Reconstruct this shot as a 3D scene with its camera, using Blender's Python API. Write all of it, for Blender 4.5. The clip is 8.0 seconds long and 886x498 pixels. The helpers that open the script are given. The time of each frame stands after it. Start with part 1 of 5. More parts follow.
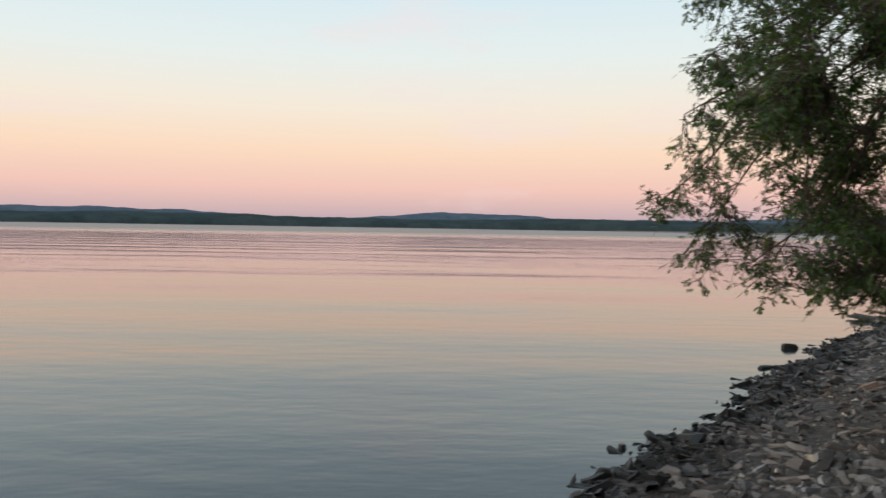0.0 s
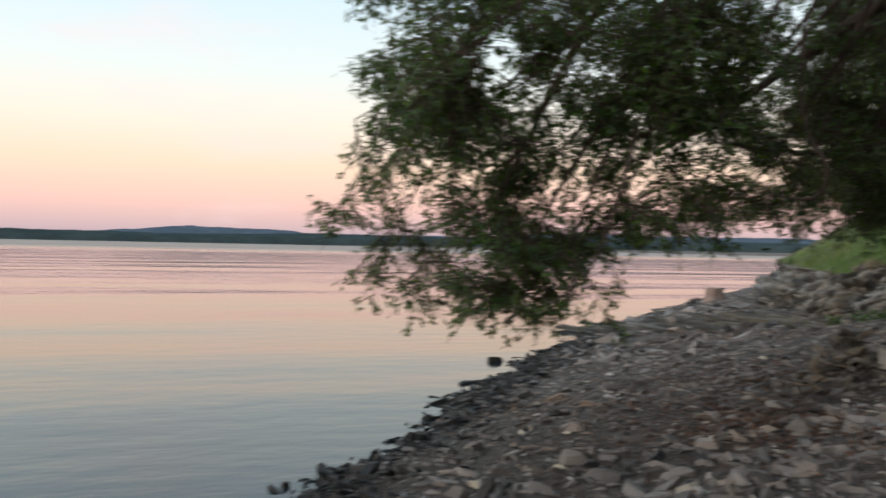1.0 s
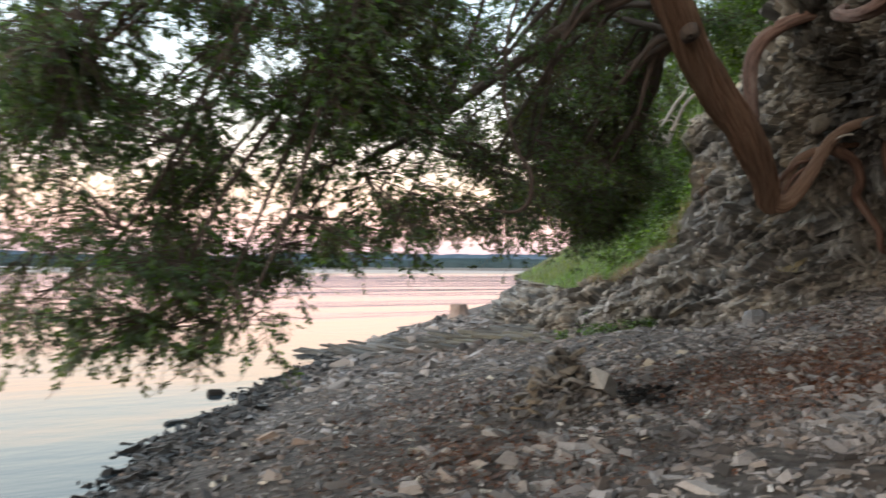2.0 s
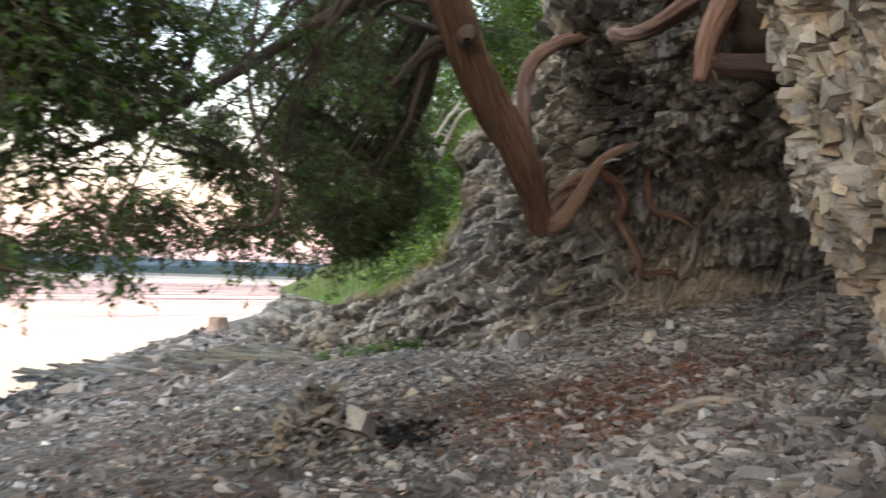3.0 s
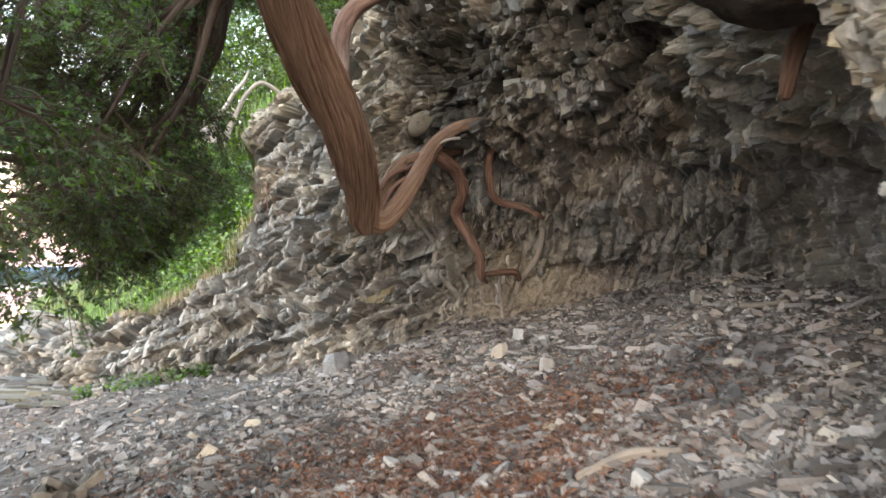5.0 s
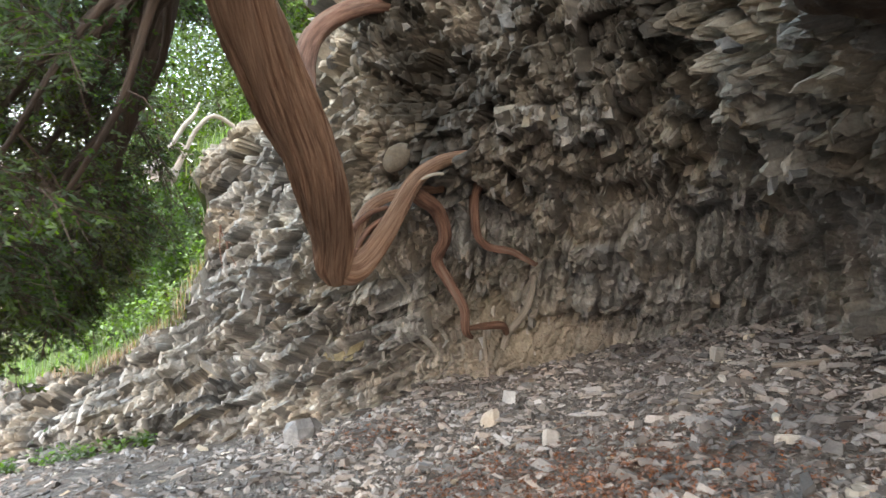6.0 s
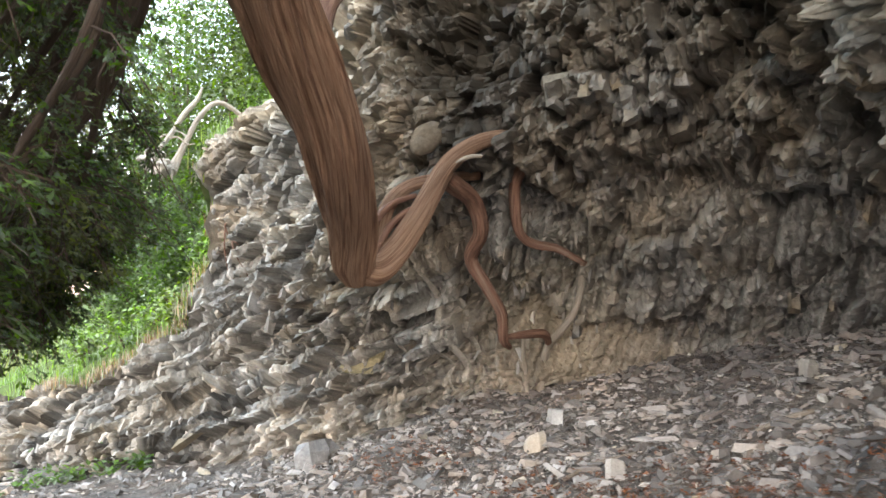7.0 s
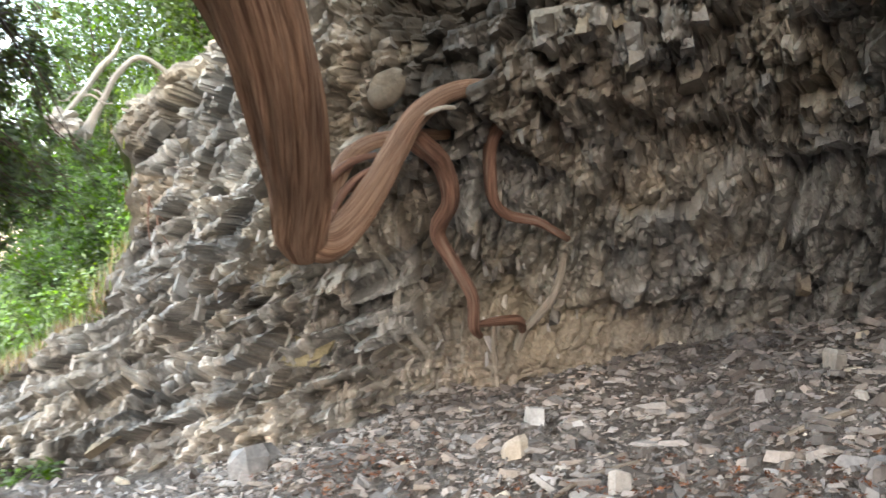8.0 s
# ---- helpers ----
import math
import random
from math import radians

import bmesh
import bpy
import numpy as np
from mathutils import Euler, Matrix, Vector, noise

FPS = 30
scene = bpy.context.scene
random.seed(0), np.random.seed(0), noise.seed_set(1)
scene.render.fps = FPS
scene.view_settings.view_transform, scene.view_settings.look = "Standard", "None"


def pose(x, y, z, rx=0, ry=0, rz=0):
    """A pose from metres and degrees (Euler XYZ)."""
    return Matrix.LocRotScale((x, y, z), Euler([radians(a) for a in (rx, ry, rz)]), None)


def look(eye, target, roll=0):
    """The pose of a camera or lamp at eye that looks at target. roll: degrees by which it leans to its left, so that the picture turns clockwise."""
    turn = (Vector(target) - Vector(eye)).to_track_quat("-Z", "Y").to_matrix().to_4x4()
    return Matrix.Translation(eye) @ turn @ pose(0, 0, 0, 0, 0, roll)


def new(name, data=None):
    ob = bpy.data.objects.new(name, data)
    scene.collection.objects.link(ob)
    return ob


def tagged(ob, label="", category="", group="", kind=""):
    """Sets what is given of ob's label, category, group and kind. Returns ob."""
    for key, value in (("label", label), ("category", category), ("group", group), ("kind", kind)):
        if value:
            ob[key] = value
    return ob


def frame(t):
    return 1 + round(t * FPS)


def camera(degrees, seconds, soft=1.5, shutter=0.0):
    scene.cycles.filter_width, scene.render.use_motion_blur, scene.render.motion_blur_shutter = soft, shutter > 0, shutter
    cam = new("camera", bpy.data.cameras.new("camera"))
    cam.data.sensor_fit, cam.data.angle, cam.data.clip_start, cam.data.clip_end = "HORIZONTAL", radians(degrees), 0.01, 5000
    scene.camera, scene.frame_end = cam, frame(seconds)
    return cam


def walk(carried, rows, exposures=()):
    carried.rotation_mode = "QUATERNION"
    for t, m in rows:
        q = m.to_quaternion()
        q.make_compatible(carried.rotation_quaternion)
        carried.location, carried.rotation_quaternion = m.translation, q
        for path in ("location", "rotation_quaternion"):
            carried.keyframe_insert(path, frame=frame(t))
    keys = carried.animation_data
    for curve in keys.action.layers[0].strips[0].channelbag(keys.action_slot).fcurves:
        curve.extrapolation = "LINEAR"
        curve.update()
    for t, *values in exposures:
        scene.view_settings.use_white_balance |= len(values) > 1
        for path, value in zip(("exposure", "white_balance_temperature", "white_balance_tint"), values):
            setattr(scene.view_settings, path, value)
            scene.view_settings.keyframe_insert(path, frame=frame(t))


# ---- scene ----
cam = camera(56.2, 8.0, 1.5, 0.4)
METRES, EYE, TILT, LEAN, TURN = 8.0, 1.87, -1.45, -0.93, 0.0
ROWS = [
    (0.0, 0.0, 0.0, 0.0, 0.0, 0.0, 0.0),
    (0.2, 0.0215, 0.016, 0.0016, -1.4, 0.13, 0.03),
    (0.5, 0.0537, 0.0398, 0.0039, -5.06, 0.39, 0.09),
    (1.0, 0.1053, 0.0771, 0.001, -16.87, 0.98, 0.17),
    (1.5, 0.1574, 0.1183, 0.0042, -26.23, 1.81, 0.81),
    (3.0, 0.3039, 0.2355, 0.0178, -48.86, 2.53, -0.02),
    (3.5, 0.3472, 0.2792, 0.025, -56.18, 2.41, 1.43),
    (4.0, 0.3829, 0.3212, 0.0312, -59.54, 1.02, 1.27),
    (4.5, 0.4255, 0.3691, 0.0379, -63.16, 0.51, 2.37),
    (6.0, 0.5724, 0.4888, 0.0543, -66.92, 4.48, 3.17),
    (6.5, 0.6277, 0.5183, 0.0592, -66.5, 5.24, 3.62),
    (7.0, 0.6731, 0.5564, 0.0538, -66.16, 5.1, 3.16),
    (7.5, 0.7195, 0.5908, 0.0515, -66.72, 4.62, 3.59),
    (8.0, 0.771, 0.6188, 0.0526, -70.3, 4.02, 3.29),
]
EXPOSURES = [(0.0, 0.08), (0.6, 0.12), (1.0, 0.29), (1.5, 0.84), (1.7, 0.99), (2.8, 1.56), (3.0, 1.69), (3.5, 2.07), (4.0, 2.37), (4.5, 2.54), (6.0, 2.8), (8.0, 3.05)]
PATH = [(t, pose(0, 0, EYE, TILT, LEAN, TURN) @ pose(METRES * x, METRES * y, METRES * z, 90 + pitch, roll, yaw)) for t, x, y, z, yaw, pitch, roll in ROWS]
# the ends of the two long turns: seconds, eye, yaw, pitch, roll
for t, ex, ey, ez, yaw, pitch, roll in [(1.7, 1.44, 1.062, 1.885, -29.0, 1.07, 0.4), (2.8, 2.31, 1.765, 1.985, -45.51, 2.16, 1.55), (4.7, 3.535, 3.093, 2.145, -63.58, 1.06, -0.75), (5.8, 4.417, 3.843, 2.275, -65.96, 4.66, -1.06)]:
    ya, pi = radians(yaw), radians(pitch)
    PATH.append((t, look((ex, ey, ez), (ex - math.sin(ya) * math.cos(pi), ey + math.cos(ya) * math.cos(pi), ez + math.sin(pi)), roll)))
walk(cam, sorted(PATH, key=lambda row: row[0]), EXPOSURES)

# ---------- sky ----------
world = bpy.data.worlds.new("sky")
scene.world = world
world.use_nodes = True
wn, wl = world.node_tree.nodes, world.node_tree.links
wn.clear()
w_out = wn.new("ShaderNodeOutputWorld")
w_bg = wn.new("ShaderNodeBackground")
w_tc = wn.new("ShaderNodeTexCoord")
w_sep = wn.new("ShaderNodeSeparateXYZ")
w_ramp = wn.new("ShaderNodeValToRGB")
wl.new(w_tc.outputs["Generated"], w_sep.inputs[0])
wl.new(w_sep.outputs["Z"], w_ramp.inputs["Fac"])
SKY = [(0.0, (0.42, 0.34, 0.39)), (0.018, (0.60, 0.43, 0.44)), (0.045, (0.84, 0.54, 0.47)), (0.09, (0.92, 0.68, 0.51)),
       (0.14, (0.87, 0.78, 0.66)), (0.20, (0.76, 0.82, 0.80)), (0.29, (0.62, 0.77, 0.85)), (0.45, (0.50, 0.62, 0.73)), (0.7, (0.56, 0.68, 0.80)), (1.0, (0.56, 0.67, 0.80))]
els = w_ramp.color_ramp.elements
els[0].position, els[1].position = SKY[0][0], SKY[-1][0]
els[0].color, els[1].color = (*SKY[0][1], 1), (*SKY[-1][1], 1)
for at, c in SKY[1:-1]:
    els.new(at).color = (*c, 1)
# thin clouds high in the sky
w_map = wn.new("ShaderNodeMapping")
w_map.inputs["Scale"].default_value = (2.2, 2.2, 9.0)
w_noise = wn.new("ShaderNodeTexNoise")
w_noise.inputs["Scale"].default_value = 2.1
w_noise.inputs["Detail"].default_value = 6
w_cl = wn.new("ShaderNodeMapRange")
w_cl.inputs[1].default_value, w_cl.inputs[2].default_value = 0.58, 0.8
w_cl.inputs[3].default_value, w_cl.inputs[4].default_value = 0.0, 0.5
w_mix = wn.new("ShaderNodeMixRGB")
w_mix.inputs[2].default_value = (0.86, 0.72, 0.72, 1)
wl.new(w_tc.outputs["Generated"], w_map.inputs[0])
wl.new(w_map.outputs[0], w_noise.inputs["Vector"])
wl.new(w_noise.outputs[0], w_cl.inputs[0])
wl.new(w_cl.outputs[0], w_mix.inputs[0])
wl.new(w_ramp.outputs[0], w_mix.inputs[1])
wl.new(w_mix.outputs[0], w_bg.inputs["Color"])
wl.new(w_bg.outputs[0], w_out.inputs[0])
w_bg.inputs["Strength"].default_value = 1.0

# afterglow on the side of the sky where the sun has set
sun = new("sun", bpy.data.lights.new("sun", "SUN"))
sun.data.energy, sun.data.angle, sun.data.color = 1.2, radians(55), (1.0, 0.88, 0.78)
sun.matrix_world = look((-30, -6, 8), (11, 7, 2.6))

# ---------- materials ----------


def mat(name, c1, c2, rough=0.85, scale=4.0, c3=None, patch=0.7, fine=60.0, bump=0.4, bump_scale=40.0, vary=0.35, rnd="island", space="pos",
        stretch=(1, 1, 1), spec=0.3, distance=0.02, swirl=0.0):
    """A two-scale surface: c1 and c2 mixed by grain, c3 in large patches, each piece of its own lightness."""
    m = bpy.data.materials.new(name)
    m.use_nodes = True
    n, l = m.node_tree.nodes, m.node_tree.links
    bsdf = n["Principled BSDF"]
    geo = n.new("ShaderNodeNewGeometry")
    mp = n.new("ShaderNodeMapping")
    mp.inputs["Scale"].default_value = stretch
    if space == "uv":
        l.new(n.new("ShaderNodeTexCoord").outputs["UV"], mp.inputs[0])
    else:
        l.new(geo.outputs["Position"], mp.inputs[0])

    def noise_node(sc, detail=5, rough_n=0.6):
        q = n.new("ShaderNodeTexNoise")
        q.inputs["Scale"].default_value, q.inputs["Detail"].default_value, q.inputs["Roughness"].default_value = sc, detail, rough_n
        q.inputs["Distortion"].default_value = swirl
        l.new(mp.outputs[0], q.inputs["Vector"])
        return q

    def mix(fac, a, b, kind="MIX"):
        q = n.new("ShaderNodeMixRGB")
        q.blend_type = kind
        for s, v in ((q.inputs[0], fac), (q.inputs[1], a), (q.inputs[2], b)):
            if isinstance(v, (tuple, list)):
                s.default_value = (*v, 1)
            elif isinstance(v, (int, float)):
                s.default_value = v
            else:
                l.new(v, s)
        return q.outputs[0]

    def rng(src, a, b, c, d):
        q = n.new("ShaderNodeMapRange")
        for i, v in enumerate((a, b, c, d)):
            q.inputs[i + 1].default_value = v
        l.new(src, q.inputs[0])
        return q.outputs[0]

    big = noise_node(scale)
    small = noise_node(fine, 6, 0.7)
    col = mix(rng(big.outputs[0], 0.35, 0.65, 0, 1), c1, c2)
    if c3:
        wide = noise_node(scale * 0.31, 4)
        col = mix(rng(wide.outputs[0], 0.5, 0.66, 0, patch), col, c3)
    col = mix(0.75, col, mix(rng(small.outputs[0], 0.25, 0.75, 0, 1), (0.62, 0.62, 0.62), (1.3, 1.3, 1.3)), "MULTIPLY")
    if rnd == "object":
        r = n.new("ShaderNodeObjectInfo").outputs["Random"]
    else:
        r = geo.outputs["Random Per Island"]
    if rnd:
        hsv = n.new("ShaderNodeHueSaturation")
        l.new(col, hsv.inputs["Color"])
        l.new(rng(r, 0, 1, 1 - vary, 1 + vary * 1.3), hsv.inputs["Value"])
        far_r = n.new("ShaderNodeMath")
        far_r.operation = "FRACT"
        mul = n.new("ShaderNodeMath")
        mul.operation = "MULTIPLY"
        mul.inputs[1].default_value = 37.7
        l.new(r, mul.inputs[0])
        l.new(mul.outputs[0], far_r.inputs[0])
        l.new(rng(far_r.outputs[0], 0, 1, 0.45, 1.45), hsv.inputs["Saturation"])
        col = hsv.outputs[0]
    l.new(col, bsdf.inputs["Base Color"])
    l.new(rng(small.outputs[0], 0.2, 0.8, max(rough - 0.12, 0.05), min(rough + 0.1, 1)), bsdf.inputs["Roughness"])
    bsdf.inputs["Specular IOR Level"].default_value = spec
    b = n.new("ShaderNodeBump")
    b.inputs["Strength"].default_value, b.inputs["Distance"].default_value = bump, distance
    l.new(noise_node(bump_scale, 8, 0.65).outputs[0], b.inputs["Height"])
    l.new(b.outputs[0], bsdf.inputs["Normal"])
    return m


M_CLIFF = mat("shale_face", (0.155, 0.143, 0.128), (0.30, 0.276, 0.243), 0.9, 1.9, (0.2, 0.176, 0.136), 0.55, 34, 0.8, 30, 0.0, "")
M_TAN = mat("tan_shale", (0.24, 0.198, 0.152), (0.42, 0.352, 0.272), 0.9, 1.9, (0.42, 0.33, 0.225), 0.5, 34, 0.8, 30, 0.0, "")
for rock, cool, warm in ((M_CLIFF, (0.92, 0.97, 1.02), (1.1, 1.02, 0.9)), (M_TAN, (0.86, 0.93, 1.02), (1.06, 1.01, 0.92))):
    rn_, rl_ = rock.node_tree.nodes, rock.node_tree.links
    bs = rn_["Principled BSDF"]
    src = bs.inputs["Base Color"].links[0].from_socket
    a_tone, a_hue = rn_.new("ShaderNodeAttribute"), rn_.new("ShaderNodeAttribute")
    a_tone.attribute_name, a_hue.attribute_name = "tone", "hue"
    m1, m2, m3 = rn_.new("ShaderNodeMixRGB"), rn_.new("ShaderNodeMixRGB"), rn_.new("ShaderNodeMixRGB")
    m1.blend_type = m3.blend_type = "MULTIPLY"
    m1.inputs[0].default_value = m3.inputs[0].default_value = 1.0
    m2.inputs[1].default_value, m2.inputs[2].default_value = (*cool, 1), (*warm, 1)
    rl_.new(a_hue.outputs["Fac"], m2.inputs[0])
    rl_.new(src, m1.inputs[1])
    rl_.new(m2.outputs[0], m1.inputs[2])
    rl_.new(m1.outputs[0], m3.inputs[1])
    rl_.new(a_tone.outputs["Fac"], m3.inputs[2])
    rl_.new(m3.outputs[0], bs.inputs["Base Color"])
M_BLOCK = mat("shale_block", (0.13, 0.118, 0.103), (0.25, 0.228, 0.198), 0.92, 6, (0.24, 0.2, 0.14), 0.7, 34, 1.0, 26, 0.2, distance=0.03)
M_TANBLOCK = mat("tan_block", (0.24, 0.2, 0.155), (0.42, 0.355, 0.275), 0.92, 7, (0.42, 0.33, 0.225), 0.6, 34, 1.0, 26, 0.25, distance=0.03)
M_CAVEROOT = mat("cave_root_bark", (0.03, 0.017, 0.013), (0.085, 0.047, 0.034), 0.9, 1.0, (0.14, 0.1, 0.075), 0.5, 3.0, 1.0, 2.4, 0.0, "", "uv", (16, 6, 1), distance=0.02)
M_GREYSTONE = mat("grey_stone", (0.22, 0.22, 0.22), (0.33, 0.32, 0.31), 0.85, 5, None, 0.5, 40, 0.5, 40, 0.1, "object")
M_SLAB = mat("shale_slab", (0.125, 0.115, 0.1), (0.25, 0.228, 0.198), 0.92, 6, (0.24, 0.2, 0.14), 0.7, 34, 1.0, 26, 0.2, "object", distance=0.03)
M_RUBBLE = mat("rubble", (0.1, 0.092, 0.082), (0.25, 0.222, 0.188), 0.9, 3, (0.2, 0.155, 0.11), 0.6, 40, 0.7, 45, 0.4, "object")
M_GROUND = mat("shingle_soil", (0.075, 0.064, 0.056), (0.21, 0.183, 0.16), 0.95, 9, (0.12, 0.075, 0.048), 0.6, 110, 1.0, 70, 0.0, "", distance=0.05)
M_SHINGLE = mat("shingle", (0.09, 0.083, 0.08), (0.25, 0.222, 0.198), 0.8, 1.1, (0.165, 0.122, 0.096), 0.75, 50, 0.35, 60, 0.62)
M_STONE = mat("loose_stone", (0.115, 0.107, 0.102), (0.235, 0.213, 0.192), 0.8, 1.1, (0.25, 0.19, 0.14), 0.6, 50, 0.35, 60, 0.5, "object")
M_WET = mat("wet_shingle", (0.014, 0.0135, 0.0125), (0.038, 0.035, 0.031), 0.55, 1.5, None, 0.6, 50, 0.3, 60, 0.5, spec=0.25)
M_PALE = mat("pale_stone", (0.29, 0.27, 0.24), (0.42, 0.39, 0.345), 0.85, 5, (0.36, 0.31, 0.25), 0.5, 50, 0.4, 50, 0.2, "object")
M_OCHRE = mat("ochre_stone", (0.27, 0.225, 0.165), (0.36, 0.305, 0.235), 0.85, 5, None, 0.5, 50, 0.5, 40, 0.2, "object")
M_BARK = mat("cedar_bark", (0.165, 0.082, 0.048), (0.50, 0.31, 0.2), 0.9, 1.0, (0.42, 0.28, 0.19), 0.45, 4.0, 1.0, 2.2, 0.0, "", "uv", (30, 2.2, 1), distance=0.04, swirl=0.8)
M_ROOT = mat("root_bark", (0.10, 0.05, 0.034), (0.235, 0.13, 0.088), 0.85, 1.0, (0.29, 0.22, 0.17), 0.5, 3.0, 0.9, 2.4, 0.0, "", "uv", (9, 4, 1), distance=0.015)
M_ROOT_PALE = mat("bare_root", (0.27, 0.225, 0.18), (0.40, 0.35, 0.285), 0.8, 1.0, None, 0.5, 3.0, 0.7, 2.4, 0.0, "", "uv", (14, 5, 1), distance=0.012)
M_DARKBARK = mat("limb_bark", (0.07, 0.05, 0.038), (0.14, 0.10, 0.075), 0.9, 1.0, None, 0.5, 3.0, 0.8, 2.4, 0.0, "", "uv", (12, 6, 1), distance=0.01)
M_DRIFT = mat("driftwood", (0.17, 0.14, 0.112), (0.29, 0.245, 0.195), 0.85, 1.0, None, 0.5, 3.0, 0.7, 2.4, 0.0, "", "uv", (12, 4, 1), distance=0.008)
M_CEDAR = mat("cedar_leaf", (0.07, 0.12, 0.036), (0.125, 0.185, 0.056), 0.6, 1.4, (0.165, 0.14, 0.06), 0.7, 30, 0.1, 40, 0.5, spec=0.4)
M_GREEN = mat("bush_leaf", (0.088, 0.152, 0.04), (0.148, 0.225, 0.062), 0.55, 1.4, (0.16, 0.21, 0.06), 0.6, 30, 0.1, 40, 0.5, spec=0.4)
M_GRASS = mat("grass_blade", (0.17, 0.28, 0.075), (0.26, 0.36, 0.125), 0.6, 1.2, (0.26, 0.20, 0.09), 0.6, 30, 0.1, 40, 0.4, spec=0.3)
M_STRAW = mat("dead_grass", (0.2, 0.14, 0.085), (0.34, 0.26, 0.165), 0.8, 2, None, 0.5, 40, 0.1, 40, 0.4, spec=0.2)
M_TURF = mat("turf", (0.08, 0.12, 0.035), (0.14, 0.17, 0.06), 0.95, 1.0, (0.16, 0.11, 0.06), 0.7, 20, 0.8, 30, 0.0, "", distance=0.03)
M_LITTER = mat("cedar_litter", (0.115, 0.056, 0.036), (0.185, 0.1, 0.066), 0.9, 2, None, 0.5, 60, 0.2, 60, 0.5)
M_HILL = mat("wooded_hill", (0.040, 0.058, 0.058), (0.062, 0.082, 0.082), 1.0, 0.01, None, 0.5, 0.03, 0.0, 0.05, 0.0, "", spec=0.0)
# haze of distance painted into the base colour: paler and bluer than M_HILL
M_HILL_FAR = mat("hazed_hill", (0.085, 0.115, 0.145), (0.105, 0.135, 0.165), 1.0, 0.006, None, 0.5, 0.02, 0.0, 0.05, 0.0, "", spec=0.0)
M_LEDGE = mat("bedrock_ledge", (0.075, 0.073, 0.068), (0.17, 0.162, 0.145), 0.85, 1.2, (0.14, 0.126, 0.092), 0.6, 30, 0.8, 40, 0.3, "object", stretch=(1, 1, 3), spec=0.2)
M_SLIVER = mat("bleached_sliver", (0.22, 0.2, 0.175), (0.38, 0.35, 0.31), 0.85, 4, None, 0.5, 40, 0.5, 40, 0.35, "object")
M_YELLOW = mat("olive_sandstone", (0.2, 0.175, 0.115), (0.32, 0.28, 0.185), 0.9, 5, (0.24, 0.21, 0.16), 0.5, 40, 1.0, 26, 0.1, "object", distance=0.03)
M_RIB = mat("pale_rib", (0.3, 0.275, 0.235), (0.47, 0.435, 0.375), 0.9, 5, (0.34, 0.3, 0.22), 0.5, 40, 0.9, 35, 0.0, "", distance=0.02)
# near-black colour for the pieces that stand in for the heap's shadow
M_HEAP_SHADOW = mat("charcoal", (0.012, 0.011, 0.010), (0.03, 0.027, 0.025), 0.9, 8, None, 0.5, 60, 0.5, 60, 0.4, spec=0.1)
M_CUT = mat("cut_wood", (0.27, 0.185, 0.145), (0.39, 0.29, 0.235), 0.85, 3, None, 0.5, 40, 0.3, 40, 0.0, "")

# leaves let some light through
for leaf in (M_CEDAR, M_GREEN, M_GRASS):
    ln, ll = leaf.node_tree.nodes, leaf.node_tree.links
    bs = ln["Principled BSDF"]
    tr = ln.new("ShaderNodeBsdfTranslucent")
    ad = ln.new("ShaderNodeMixShader")
    ad.inputs[0].default_value = 0.55
    src = bs.inputs["Base Color"].links[0].from_socket
    ll.new(src, tr.inputs["Color"])
    ll.new(bs.outputs[0], ad.inputs[1])
    ll.new(tr.outputs[0], ad.inputs[2])
    ll.new(ad.outputs[0], ln["Material Output"].inputs[0])

# lake water: clear, dark below, small wind ripples
M_WATER = bpy.data.materials.new("lake_water")
M_WATER.use_nodes = True
n, l = M_WATER.node_tree.nodes, M_WATER.node_tree.links
wb = n["Principled BSDF"]
wb.inputs["Base Color"].default_value = (0.018, 0.026, 0.030, 1)
wb.inputs["Roughness"].default_value = 0.04
wb.inputs["IOR"].default_value = 1.34
geo = n.new("ShaderNodeNewGeometry")


def ripple(scale, stretch, turn, strength, normal_in, distance, detail=3):
    mp = n.new("ShaderNodeMapping")
    mp.inputs["Scale"].default_value = stretch
    mp.inputs["Rotation"].default_value = (0, 0, radians(turn))
    q = n.new("ShaderNodeTexNoise")
    q.inputs["Scale"].default_value, q.inputs["Detail"].default_value = scale, detail
    b = n.new("ShaderNodeBump")
    b.inputs["Strength"].default_value, b.inputs["Distance"].default_value = strength, distance
    l.new(geo.outputs["Position"], mp.inputs[0])
    l.new(mp.outputs[0], q.inputs["Vector"])
    l.new(q.outputs[0], b.inputs["Height"])
    if normal_in:
        l.new(normal_in, b.inputs["Normal"])
    return b.outputs[0]


# wind lanes far out ripple more
sp = n.new("ShaderNodeSeparateXYZ")
l.new(geo.outputs["Position"], sp.inputs[0])
lane = n.new("ShaderNodeMapRange")
for k, v in enumerate((150, 300, 0.04, 0.32)):
    lane.inputs[k + 1].default_value = v
l.new(sp.outputs["Y"], lane.inputs[0])
r0 = ripple(0.16, (0.2, 0.8, 1), 10, 0.5, None, 0.3, 1)
r1 = ripple(0.35, (0.35, 1.0, 1), 4, 0.32, r0, 0.08)
r2 = ripple(2.6, (0.5, 1.0, 1), -8, 0.35, r1, 0.02)
l.new(lane.outputs[0], wb.inputs["Roughness"])
r3 = ripple(11.0, (0.6, 1.0, 1), 12, 0.25, r2, 0.006)
l.new(r3, wb.inputs["Normal"])

# ---------- mesh helpers ----------


